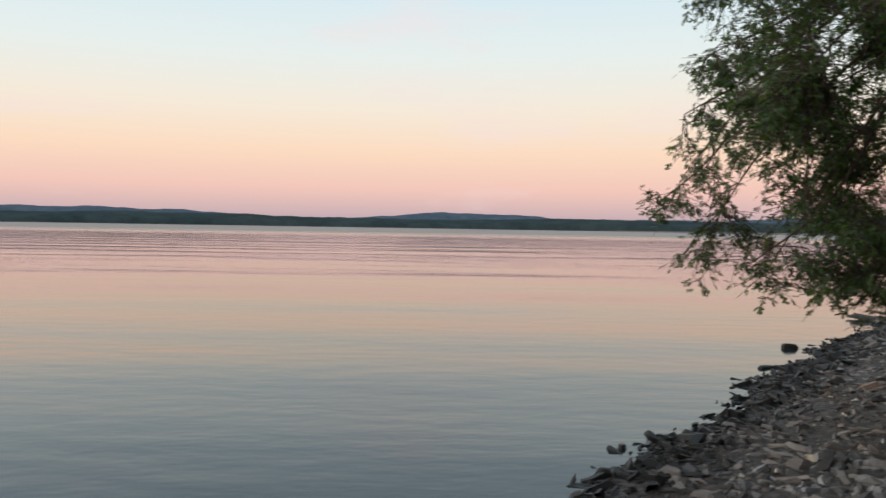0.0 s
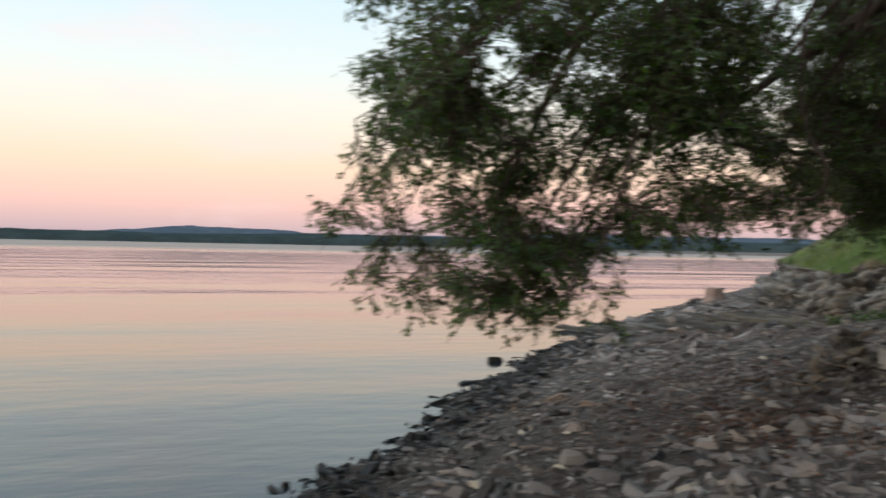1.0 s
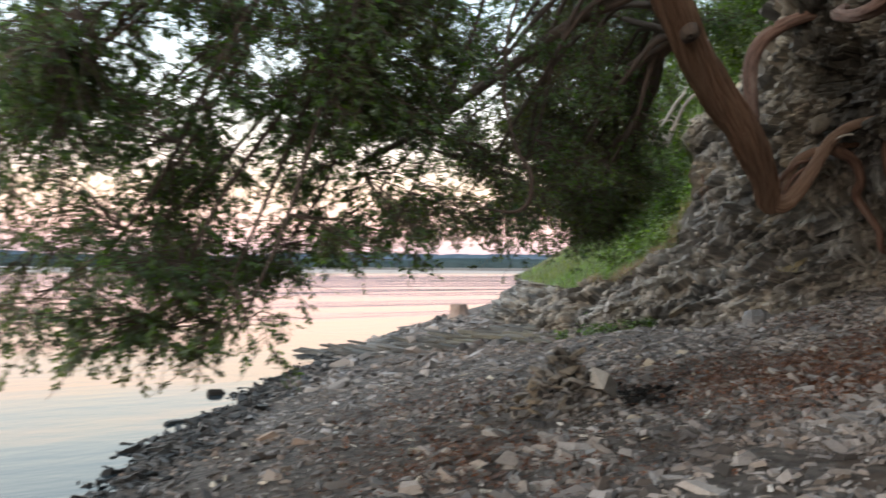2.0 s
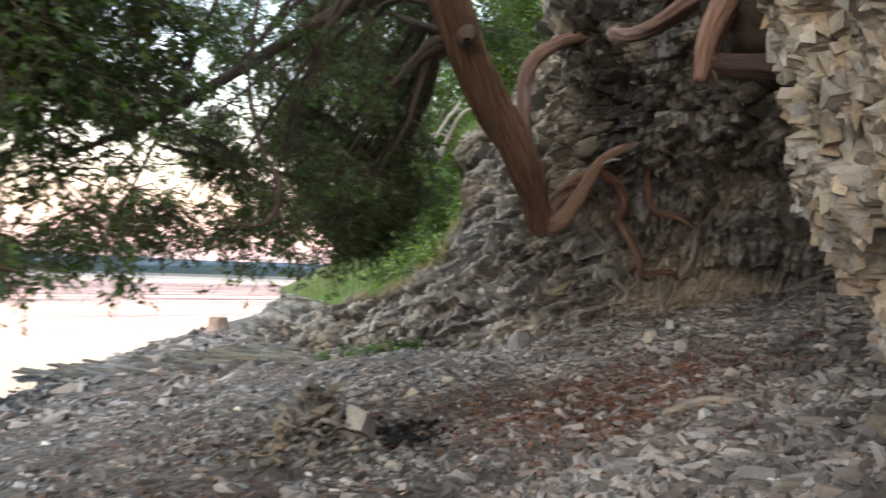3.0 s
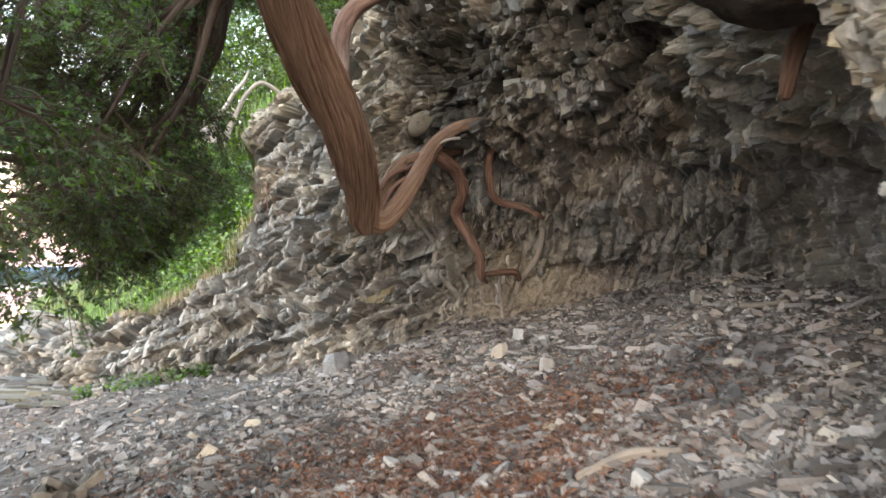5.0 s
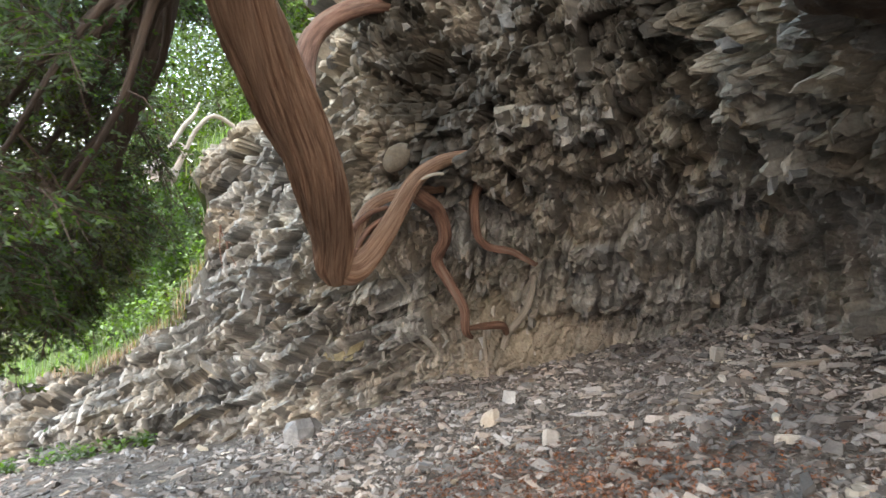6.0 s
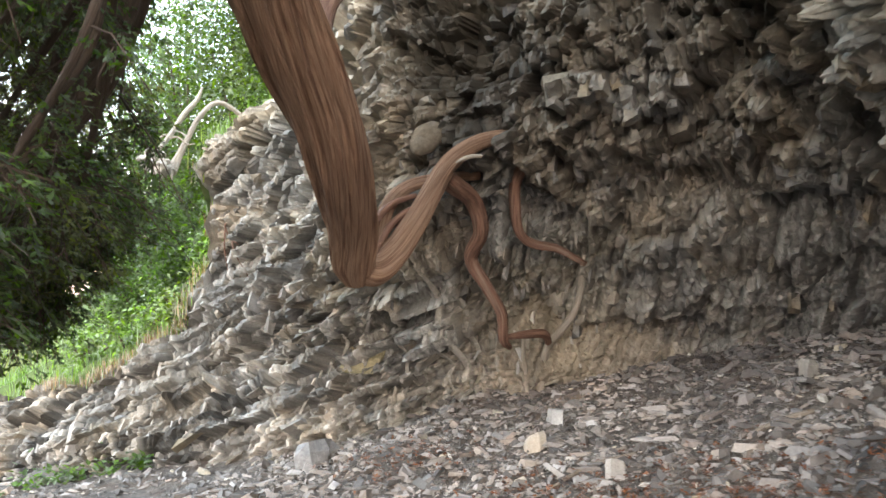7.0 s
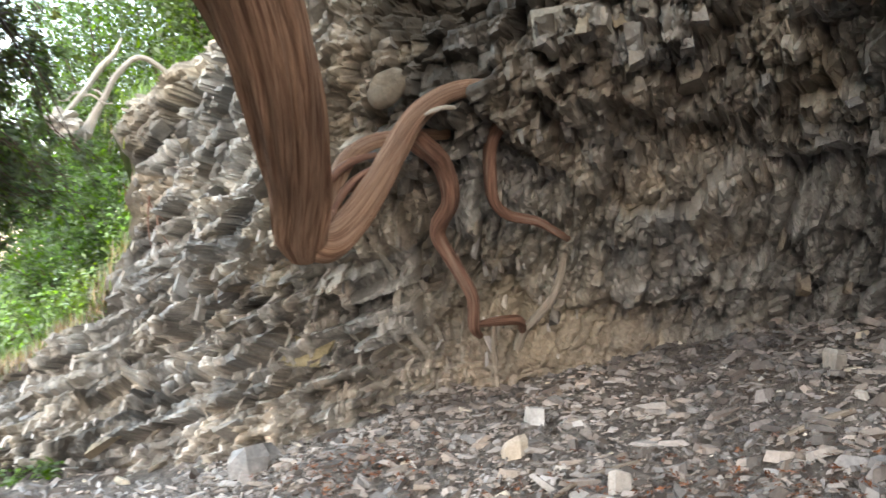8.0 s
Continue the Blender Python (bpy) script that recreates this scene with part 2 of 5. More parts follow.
def mesh(name, verts, faces, material, smooth=False, uv=None):
    me = bpy.data.meshes.new(name)
    me.from_pydata(verts, [], faces)
    me.materials.append(material)
    if smooth:
        me.shade_smooth()
    else:
        me.shade_flat()
    if uv is not None:
        layer = me.uv_layers.new(name="UVMap")
        idx = np.empty(len(me.loops), dtype=np.int32)
        me.loops.foreach_get("vertex_index", idx)
        layer.uv.foreach_set("vector", np.asarray(uv, dtype=np.float32)[idx].ravel())
    return me


def part(name, me, parent=None, label=""):
    ob = new(name, me)
    ob.parent = parent
    return tagged(ob, label)


def grid_faces(nu, nv, wrap=False):
    i, j = np.meshgrid(np.arange(nu - 1), np.arange(nv if wrap else nv - 1), indexing="ij")
    k = (j + 1) % nv
    return np.stack([i * nv + j, (i + 1) * nv + j, (i + 1) * nv + k, i * nv + k], -1).reshape(-1, 4)


def hash3(i, seed):
    """Three even random numbers for each whole-number cell."""
    h = (i[..., 0] * 73856093) ^ (i[..., 1] * 19349663) ^ (i[..., 2] * 83492791) ^ (seed * 2654435)
    out = []
    for k in range(3):
        h = (h * 1103515245 + 12345 + k * 777) & 0x7FFFFFFF
        h = h ^ (h >> 13)
        out.append(((h * 48271) & 0xFFFFFF) / 0xFFFFFF)
    return np.stack(out, -1)


def cells(p, size, seed, jitter=0.96):
    """For points p: the nearest jittered cell's random numbers, the way from its middle, and the gap to the next cell."""
    q = p / np.asarray(size)
    base = np.floor(q).astype(np.int64)
    best = np.full(len(p), 1e9)
    second = np.full(len(p), 1e9)
    r = np.zeros((len(p), 3))
    off = np.zeros((len(p), 3))
    for dx in (-1, 0, 1):
        for dy in (-1, 0, 1):
            for dz in (-1, 0, 1):
                c = base + np.array((dx, dy, dz))
                h = hash3(c, seed)
                v = q - (c + 0.5 + jitter * (h - 0.5))
                d = (v * v).sum(1)
                near = d < best
                second = np.where(near, best, np.minimum(second, d))
                best = np.where(near, d, best)
                r[near] = hash3(c[near], seed + 91)
                off[near] = v[near]
    return r, off, np.sqrt(second) - np.sqrt(best)


def value_noise(p, size, seed, octaves=3):
    """Smooth random relief between -1 and 1."""
    out = np.zeros(len(p))
    amp, total = 1.0, 0.0
    for o in range(octaves):
        q = p / (np.asarray(size) / 2 ** o)
        b = np.floor(q).astype(np.int64)
        f = q - b
        f = f * f * (3 - 2 * f)
        acc = 0
        for dx in (0, 1):
            for dy in (0, 1):
                for dz in (0, 1):
                    w = (f[:, 0] if dx else 1 - f[:, 0]) * (f[:, 1] if dy else 1 - f[:, 1]) * (f[:, 2] if dz else 1 - f[:, 2])
                    acc = acc + w * hash3(b + np.array((dx, dy, dz)), seed + o)[:, 0]
        out += amp * (acc * 2 - 1)
        total += amp
        amp *= 0.5
    return out / total


def spline(points, count):
    """A smooth curve through points, sampled evenly along the parameter."""
    p = np.asarray(points, float)
    e = np.vstack([2 * p[0] - p[1], p, 2 * p[-1] - p[-2]])
    u = np.linspace(0, len(p) - 1 - 1e-9, count)
    i = u.astype(int)
    t = (u - i)[:, None]
    a, b, c, d = e[i], e[i + 1], e[i + 2], e[i + 3]
    return 0.5 * (2 * b + (c - a) * t + (2 * a - 5 * b + 4 * c - d) * t * t + (3 * b - a - 3 * c + d) * t ** 3)


def tube(points, radii, sides=12, rings=40, ridge=0.0, seed=1, twist=0.6, flat=1.0, ends=True, rounded=True):
    """A round limb along a smooth curve, with ridged bark. Vertices, faces, uv."""
    c = spline(points, rings)
    r = np.interp(np.linspace(0, 1, rings), np.linspace(0, 1, len(radii)), radii)
    t = np.gradient(c, axis=0)
    t /= np.linalg.norm(t, axis=1)[:, None]
    k = 1.0 if rounded else 0.02
    c = np.vstack([c[0] - t[0] * r[0] * 0.55 * k, c[0] - t[0] * r[0] * 0.4 * k, c, c[-1] + t[-1] * r[-1] * 0.4 * k, c[-1] + t[-1] * r[-1] * 0.55 * k])
    r = np.concatenate([[r[0] * 0.3, r[0] * 0.72], r, [r[-1] * 0.72, r[-1] * 0.3]])
    t = np.vstack([t[0], t[0], t, t[-1], t[-1]])
    rings += 4
    x = np.cross(t[0], (0.3, 0.2, 0.93))
    x /= np.linalg.norm(x)
    vs, uvs = [], []
    length = np.concatenate([[0], np.cumsum(np.linalg.norm(np.diff(c, axis=0), axis=1))])
    ang = np.linspace(0, 2 * math.pi, sides, endpoint=False)
    for i in range(rings):
        x = x - t[i] * (x @ t[i])
        x /= np.linalg.norm(x)
        y = np.cross(t[i], x)
        a = ang + twist * length[i]
        q = np.stack([np.cos(ang) * 3.2, np.sin(ang) * 3.2, np.full(sides, length[i] * 0.9)], -1)
        k = 1 + ridge * value_noise(q, (0.55, 0.55, 1.0), seed, 4) + 0.45 * ridge * value_noise(q, (0.3, 0.3, 1.6), seed + 9, 2) + 0.6 * ridge * value_noise(q, (2.0, 2.0, 0.5), seed + 5, 2)
        vs.append(c[i] + r[i] * k[:, None] * (np.cos(a)[:, None] * x + flat * np.sin(a)[:, None] * y))
        uvs.append(np.stack([np.abs(np.linspace(-1, 1, sides, endpoint=False)), np.full(sides, length[i])], -1))
    v = np.concatenate(vs)
    f = grid_faces(rings, sides, True).tolist()
    uv = np.concatenate(uvs)
    if ends:
        f.append(list(range(sides))[::-1])
        f.append([(rings - 1) * sides + k for k in range(sides)])
    return v, f, uv


def tube_part(name, material, points, radii, parent=None, label="", **kw):
    v, f, uv = tube(points, radii, **kw)
    return part(name, mesh(name, v, f, material, True, uv), parent, label)


def stone_shape(seed, sides=6, flat=0.4, sharp=0.75, plain=False):
    """One broken flat stone, about 1 across: an uneven many-sided slab with a smaller top face."""
    r = np.random.RandomState(seed)
    a = np.sort((np.arange(sides) + r.uniform(-0.4, 0.4, sides)) / sides * 2 * math.pi)
    rad = 0.5 * r.uniform(0.6, 1.15, sides)
    sx = r.uniform(0.5, 0.95)
    tip = r.uniform(-0.35, 0.35, 2) * flat
    rings = []
    for scale, h in ((1.0, -0.5), (r.uniform(0.96, 1.05), r.uniform(0.0, 0.3)), (sharp, 0.5)):
        q = np.stack([np.cos(a) * rad * scale, np.sin(a) * rad * sx * scale, np.full(sides, flat * h)], -1)
        q[:, :2] += r.uniform(-0.035, 0.035, (sides, 2))
        q[:, 2] += (h > -0.4) * (q[:, 0] * tip[0] + q[:, 1] * tip[1]) * 1.5
        rings.append(q)
    if plain:
        v = np.vstack([rings[0], rings[2]])
        f = []
        for k in range(sides):
            m = (k + 1) % sides
            f += [(k, m, sides + m), (k, sides + m, sides + k)]
        return v, np.array(f + [(sides, sides + k, sides + k + 1) for k in range(1, sides - 1)])
    v = np.vstack(rings)
    f = []
    for k in range(sides):
        m = (k + 1) % sides
        f += [(k, m, sides + m), (k, sides + m, sides + k), (sides + k, sides + m, 2 * sides + m), (sides + k, 2 * sides + m, 2 * sides + k)]
    f += [(2 * sides, 2 * sides + k, 2 * sides + k + 1) for k in range(1, sides - 1)]
    return v, np.array(f)


def block_shape(seed, sx=1.0, sy=1.0, sz=1.0):
    """A broken block with uneven corners and a slightly domed outer face, about 1 across."""
    r = np.random.RandomState(seed)
    v = np.array([(x, y, z) for x in (-0.5, 0.5) for y in (-0.5, 0.5) for z in (-0.5, 0.5)], float)
    v += r.uniform(-0.22, 0.22, v.shape)
    top = v[4:].mean(0)
    v[4:] = top + (v[4:] - top) * r.uniform(0.6, 0.95, (4, 1))
    v = np.vstack([v, v[4:].mean(0) + (r.uniform(0.02, 0.16), r.uniform(-0.25, 0.25), r.uniform(-0.25, 0.25))])
    v *= (sx, sy, sz)
    f = np.array([(0, 1, 3), (0, 3, 2), (4, 6, 8), (6, 7, 8), (7, 5, 8), (5, 4, 8), (0, 4, 5), (0, 5, 1), (2, 3, 7), (2, 7, 6), (0, 2, 6), (0, 6, 4), (1, 5, 7), (1, 7, 3)])
    return v, f


def rotations(ax, ay, az):
    ca, sa, cb, sb, cc, sc = np.cos(ax), np.sin(ax), np.cos(ay), np.sin(ay), np.cos(az), np.sin(az)
    o, z = np.ones_like(ca), np.zeros_like(ca)
    rx = np.stack([o, z, z, z, ca, -sa, z, sa, ca], -1).reshape(-1, 3, 3)
    ry = np.stack([cb, z, sb, z, o, z, -sb, z, cb], -1).reshape(-1, 3, 3)
    rz = np.stack([cc, -sc, z, sc, cc, z, z, z, o], -1).reshape(-1, 3, 3)
    return rz @ ry @ rx


def scatter(shapes, places, turns, scales, pick):
    """Many copies of a few shapes in one mesh's arrays. scales: n x 3."""
    vs, fs, start = [], [], 0
    for k, (v, f) in enumerate(shapes):
        sel = np.nonzero(pick == k)[0]
        if not len(sel):
            continue
        w = np.einsum("nij,nvj->nvi", turns[sel], v[None] * scales[sel][:, None, :]) + places[sel][:, None, :]
        vs.append(w.reshape(-1, 3))
        fs.append((f[None] + start + (np.arange(len(sel)) * len(v))[:, None, None]).reshape(-1, f.shape[1]))
        start += len(sel) * len(v)
    return np.concatenate(vs), np.concatenate(fs)


# ---------- ground, lake and far shore ----------
SHORE = [(-60, -47), (0, -3.45), (5.9, 0.98), (7.5, 2.2), (9.9, 3.8), (12.3, 5.45), (17.8, 9.6), (24.2, 15.2), (44, 35), (59, 48), (400, 380)]
RISE = [(-4000, -6), (-60, -5), (-8, -1.2), (-1.5, -0.22), (0, 0), (1.1, 0.13), (2.6, 0.35), (4.5, 0.66), (6.0, 0.94), (6.5, 1.05), (7.1, 1.24), (8.0, 1.52),
        (8.6, 1.72), (9.1, 1.88), (9.9, 2.14), (12, 2.5), (4000, 2.6)]


def inland(x, y):
    """Metres from the water's edge, measured away from the lake."""
    wob = 0.12 * np.sin(y * 1.9) + 0.09 * np.sin(y * 4.3 + 1)
    return (x - np.interp(y, *zip(*SHORE)) + wob) * 0.8


def ground_z(x, y, relief=True):
    x, y = np.asarray(x, float), np.asarray(y, float)
    z = np.interp(inland(x, y), *zip(*RISE))
    # spoil heap, and the talus at the foot of the buttress
    z = z + 0.24 * np.exp(-(((x - 6.72) / 0.5) ** 2 + ((y - 6.95) / 0.5) ** 2)) - 0.12 * np.exp(-(((x - 7.5) / 0.3) ** 2 + ((y - 6.95) / 0.3) ** 2))
    z = z + 0.30 * np.exp(-(((x - 6.4) / 0.7) ** 2 + ((y - 2.6) / 0.5) ** 2))
    if relief:
        p = np.stack([x.ravel(), y.ravel(), np.zeros(x.size)], -1)
        near = np.clip(inland(x, y) + 0.6, 0, 1).ravel() * (np.abs(p[:, 0]) < 60)
        z = z + (near * (0.05 * value_noise(p, (1.1, 1.1, 1), 3, 2) + 0.03 * value_noise(p, (0.35, 0.35, 1), 4, 2))).reshape(z.shape)
    return z


def spaced(a, b, fine, far):
    mid = np.arange(a, b, fine)
    out = [mid[-1]]
    step = fine
    while out[-1] < far:
        step *= 1.35
        out.append(out[-1] + step)
    low = [mid[0]]
    step = fine
    while low[-1] > -far:
        step *= 1.35
        low.append(low[-1] - step)
    return np.concatenate([low[:0:-1], mid, out[1:]])


gx, gy = np.meshgrid(spaced(-1, 14, 0.09, 4500), spaced(0, 20, 0.11, 4500), indexing="ij")
gz = ground_z(gx, gy)
ground = part("ground", mesh("ground", np.stack([gx, gy, gz], -1).reshape(-1, 3), grid_faces(*gx.shape), M_GROUND, True))
tagged(ground, "grey shale shingle beach sloping from lake up to cliff", "ground", kind="structure")

wx, wy = np.meshgrid(np.linspace(-4500, 4500, 10), np.linspace(-4500, 4500, 10), indexing="ij")
water = part("water", mesh("water", np.stack([wx, wy, 0 * wx], -1).reshape(-1, 3), grid_faces(10, 10), M_WATER))
tagged(water, "calm lake water mirroring a pink evening sky", "lake", kind="structure")


def hill_range(name, dist, a0, a1, base, swing, seed, material, label, lean=0.0):
    """A wooded ridge on the far shore: an uneven crest with a front and a back slope."""
    n_a = 260
    a = np.radians(np.linspace(a0, a1, n_a))
    p = np.stack([np.linspace(a0, a1, n_a), np.zeros(n_a), np.zeros(n_a)], -1)
    h = base + swing * value_noise(p, (9, 1, 1), seed, 3) + base * 0.07 * value_noise(p, (0.6, 1, 1), seed + 9, 3) + lean * np.linspace(1, 0, n_a)
    fade = np.clip(np.minimum(np.arange(n_a), np.arange(n_a)[::-1]) / 14, 0.06, 1)
    h = np.maximum(h * fade, 2)
    rows = []
    for k, (dd, hh) in enumerate(((0, -3.0), (6, 0.45), (60, 0.8), (220, 1.0), (420, 0.6), (500, -0.2))):
        r = dist + dd
        rows.append(np.stack([np.sin(a) * r, np.cos(a) * r, np.where(hh < 0, hh, h * hh)], -1))
    v = np.stack(rows, 1)
    return tagged(part(name, mesh(name, v.reshape(-1, 3), grid_faces(n_a, len(rows)), material, True)), label, "hill", "far shore", kind="structure")


hill_range("backdrop_near", 2300, -42, 62, 26, 9, 5, M_HILL, "dark wooded hills along the far shore", 8)
hill_range("backdrop_mid", 3200, -60, 30, 42, 26, 12, M_HILL_FAR, "hills behind the far shore, blue-grey with haze", 22)
hill_range("backdrop_far", 3700, 5, 80, 62, 22, 21, M_HILL_FAR, "distant hills across the lake, blue-grey with haze")

# ---------- the cliff ----------
# foot x, foot y, the way it faces, how far it stands out at waist height and above the cave
STATIONS = [(-14, -20, 143, 0.1, 0.4), (1.4, -1.9, 143, 0.1, 0.5), (5.2, 1.9, 130, 0.15, 0.55), (6.6, 2.76, 84, 0.17, 0.58), (7.7, 2.45, 90, 0.05, 0.9),
            (9.8, 2.7, 105, 0.1, 1.55), (11.5, 3.6, 150, 0.6, 1.9), (12.3, 4.7, 170, 1.15, 2.3), (12.4, 5.7, 178, 0.95, 2.2), (12.34, 6.6, 182, 0.68, 1.85),
            (12.2, 7.35, 185, 0.32, 1.6), (11.78, 8.25, 180, -0.1, 0.3), (11.7, 9.5, 180, -0.55, -0.6), (11.72, 10.2, 180, -0.7, -0.8),
            (11.75, 10.9, 180, -0.75, -0.9), (11.9, 12.2, 175, -0.8, -1.0), (12.6, 14.5, 160, -0.9, -1.1), (18.5, 23.5, 140, -0.8, -1.0), (44, 49, 135, -1, -1.2)]
TOPS = [6, 6, 6, 6, 6, 6, 6, 6, 6, 6, 5.8, 5.2, 4.6, 4.2, 2.5, 1.95, 1.45, 1.7, 2.2]
st = np.array(STATIONS, float)
dense = spline(st, 4000)
tops = np.interp(np.linspace(0, len(TOPS) - 1, 4000), np.arange(len(TOPS)), TOPS)
bank_side = np.arange(4000) > 4000 * 11.5 / 18
near_end = bank_side & (dense[:, 1] < 14.5)
tops[near_end] = np.interp(dense[near_end, 1], (8.9, 9.5, 10.35, 10.5, 10.7, 11.0, 11.6, 12.4, 14.5), (4.9, 4.7, 4.35, 3.1, 2.6, 2.32, 2.0, 1.72, 1.45))
run = np.concatenate([[0], np.cumsum(np.linalg.norm(np.diff(dense[:, :2], axis=0), axis=1))])
i0, i1 = int(4000 * 1.6 / 18), int(4000 * 16.3 / 18)
i2 = int(4000 * 6.2 / 18)
stops = np.concatenate([np.linspace(0, run[i0], 40, endpoint=False), np.arange(run[i0], run[i2], 0.022), np.arange(run[i2], run[i1], 0.017), np.linspace(run[i1], run[-1], 120)])
col = np.stack([np.interp(stops, run, dense[:, k]) for k in range(5)], -1)
top = np.interp(stops, run, tops)
NV = 215
face_dir = np.stack([np.cos(np.radians(col[:, 2])), np.sin(np.radians(col[:, 2])), 0 * stops], -1)
foot_z = ground_z(col[:, 0], col[:, 1], False)
V = np.concatenate([np.linspace(0, 1, NV - 12, endpoint=False), np.linspace(1, 1.4, 12)])
height = np.maximum(top - foot_z, 0.4)
# rows lie close up to head height and a little over, and wide above
part_h = np.minimum(height, 3.25)
rows_h = np.where(V[None, :] < 1, -0.35 + (part_h + 0.35)[:, None] * V[None, :], part_h[:, None] + (height - part_h + 0.001)[:, None] * np.clip((V[None, :] - 1) / 0.4, 0, 1))
mid_o, up_o = col[:, 3], col[:, 4]
roof_o = np.clip((up_o - 0.9) / 0.8, 0, 1) * 0.3 * np.clip((6.7 - col[:, 1]) / 0.9, 0, 1)  # the roof of roots and turf juts out over the bay
keys_h = np.array([-0.4, 0, 0.42, 0.9, 1.3, 1.75, 2.2, 2.6, 3.2, 5.5])
off = np.empty_like(rows_h)
for i in range(len(stops)):
    m_, u_ = mid_o[i], up_o[i]
    off[i] = np.interp(rows_h[i], keys_h, (0.05, 0, 0.27 * m_, m_, m_ + 0.42 * (u_ - m_), m_ + 0.82 * (u_ - m_), u_, u_ + 0.45 * roof_o[i], u_ + roof_o[i], u_ + 0.8 * roof_o[i]))
P = np.stack([col[:, 0][:, None] + face_dir[:, 0][:, None] * off, col[:, 1][:, None] + face_dir[:, 1][:, None] * off, foot_z[:, None] + rows_h], -1)
tu = np.gradient(P, axis=0)
tv = np.gradient(P, axis=1)
N = np.cross(tv, tu)
N /= np.linalg.norm(N, axis=2)[..., None] + 1e-9
flip = np.sign((N * face_dir[:, None, :]).sum(2).mean())
N *= flip
flat_p = P.reshape(-1, 3)
# beds dip towards the far end of the beach; the cleavage stands steep
along = np.repeat(stops, NV)
zz, yy, xx = flat_p[:, 2], flat_p[:, 1], flat_p[:, 0]
spur = np.clip((yy - 6.9) / 0.7, 0, 1) * (xx > 9)
upper = np.clip((zz - 2.95) / 0.25, 0, 1) * (1 - spur)
low = (1 - upper) * (1 - spur)
wave = 0.022 * value_noise(flat_p, (0.5, 0.5, 0.5), 14, 2)
fray = value_noise(flat_p, (0.11, 0.11, 0.11), 15, 2)
fray2 = value_noise(flat_p, (0.09, 0.09, 0.09), 16, 2)
# joints follow the wall's line and its height, so they run straight into the rock
fx, fy = np.repeat(col[:, 0], NV), np.repeat(col[:, 1], NV)
dip = np.stack([fx + 0.25 * low * (zz - 2.9) + wave + 0.02 * fray, fy + (0.12 + 0.25 * low) * (zz - 2.9) + wave + 0.02 * fray2, zz + 0.10 * fy + 0.26 * spur * (fy - 7.25) + wave + 0.012 * fray2], -1)
fade = np.clip((rows_h.ravel() + 0.35) / 0.3, 0.15, 1)


slope = (np.gradient(off, axis=1) / np.gradient(rows_h, axis=1)).ravel()
butt = np.clip((8.2 - xx) / 0.5, 0, 1) * (yy < 4)
upper, low = upper * (1 - butt), low * (1 - butt)


def jointed(size, seed, throw, tilt, groove, width, jitter=0.96):
    """Pieces of broken rock: each thrown in or out, tilted, stepped like a stair, and parted from the next by a rounded joint."""
    r, o, e = cells(dip, size, seed, jitter)
    edge = np.clip(e / width, 0, 1)
    stair = np.clip(-slope * o[:, 2] * size[2], -0.14, 0.14) * 0.85
    return throw * (r[:, 0] - 0.5) + tilt * (o * (r - 0.5)).sum(1) - groove * (1 - edge) ** 2, r, stair


def coursed(u, w, course, length, seed, throw, tilt, groove, width, loose=0.5):
    """Broken courses of rock: beds of uneven thickness, cut by joints into blocks, each with a flat face of its own. Relief and three random numbers a block."""
    sw = w / course + loose * value_noise(np.stack([u, w, 0 * u], -1), (0.9, 0.5, 1), seed, 2)
    row = np.floor(sw).astype(np.int64)
    f = sw - row
    rr = hash3(np.stack([row, 0 * row, 0 * row + 5], -1), seed)
    su = u / (length * (0.6 + 0.9 * rr[:, 0])) + 9 * rr[:, 1] + 0.3 * value_noise(np.stack([u, w, 0 * u], -1), (0.3, 0.16, 1), seed + 3, 2)
    cut = np.floor(su).astype(np.int64)
    g = su - cut
    r = hash3(np.stack([row, cut, 0 * row + 11], -1), seed + 7)
    edge = np.clip(np.minimum(np.minimum(f, 1 - f) * course, np.minimum(g, 1 - g) * length * 0.8) / width, 0, 1)
    return throw * (r[:, 0] - 0.5) + tilt * ((f - 0.5) * (r[:, 1] - 0.3) + (g - 0.5) * (r[:, 2] - 0.5)) - groove * (1 - edge) ** 2, r


big, big_r, _ = jointed((0.7, 0.7, 0.5), 3, 0.22, 0.14, 0.03, 0.2)
mid, _, mid_s = jointed((0.27, 0.27, 0.32), 9, 0.13, 0.06, 0.05, 0.16, 0.8)
# along the wall, leaning with the cleavage
run_u = along + (0.1 + 0.42 * low) * (zz - 2.9) + wave + 0.03 * fray
bed_w = dip[:, 2] + 0.02 * fray2
blk, blk_r = coursed(run_u, bed_w, 0.125, 0.15, 4, 0.23, 0.14, 0.06, 0.022)
sml, sml_r = coursed(run_u + 3, bed_w + 0.4, 0.06, 0.085, 24, 0.06, 0.05, 0.02, 0.014)
flu, flu_r = coursed(run_u, zz + 0.25 * along, 0.34, 0.10, 5, 0.13, 0.14, 0.05, 0.024, 0.9)
bed, bed_r = coursed(along + 0.2 * zz, bed_w, 0.09, 0.55, 6, 0.27, 0.16, 0.04, 0.016, 0.3)
pil, _ = coursed(along + 0.15 * zz, zz + 0.15 * along, 0.27, 0.13, 12, 0.17, 0.05, 0.06, 0.022, 0.7)
chip, chip_r, _ = jointed((0.06, 0.06, 0.085), 7, 0.03, 0.03, 0.016, 0.3)
fin, fin_r, _ = jointed((0.06, 0.06, 0.24), 8, 0.05, 0.06, 0.03, 0.35)
_, _, bed_s = jointed((0.45, 0.45, 0.105), 6, 0.17, 0.05, 0.10, 0.3, 0.6)
stand = (fin_r[:, 1] > 0.86) * 1.0
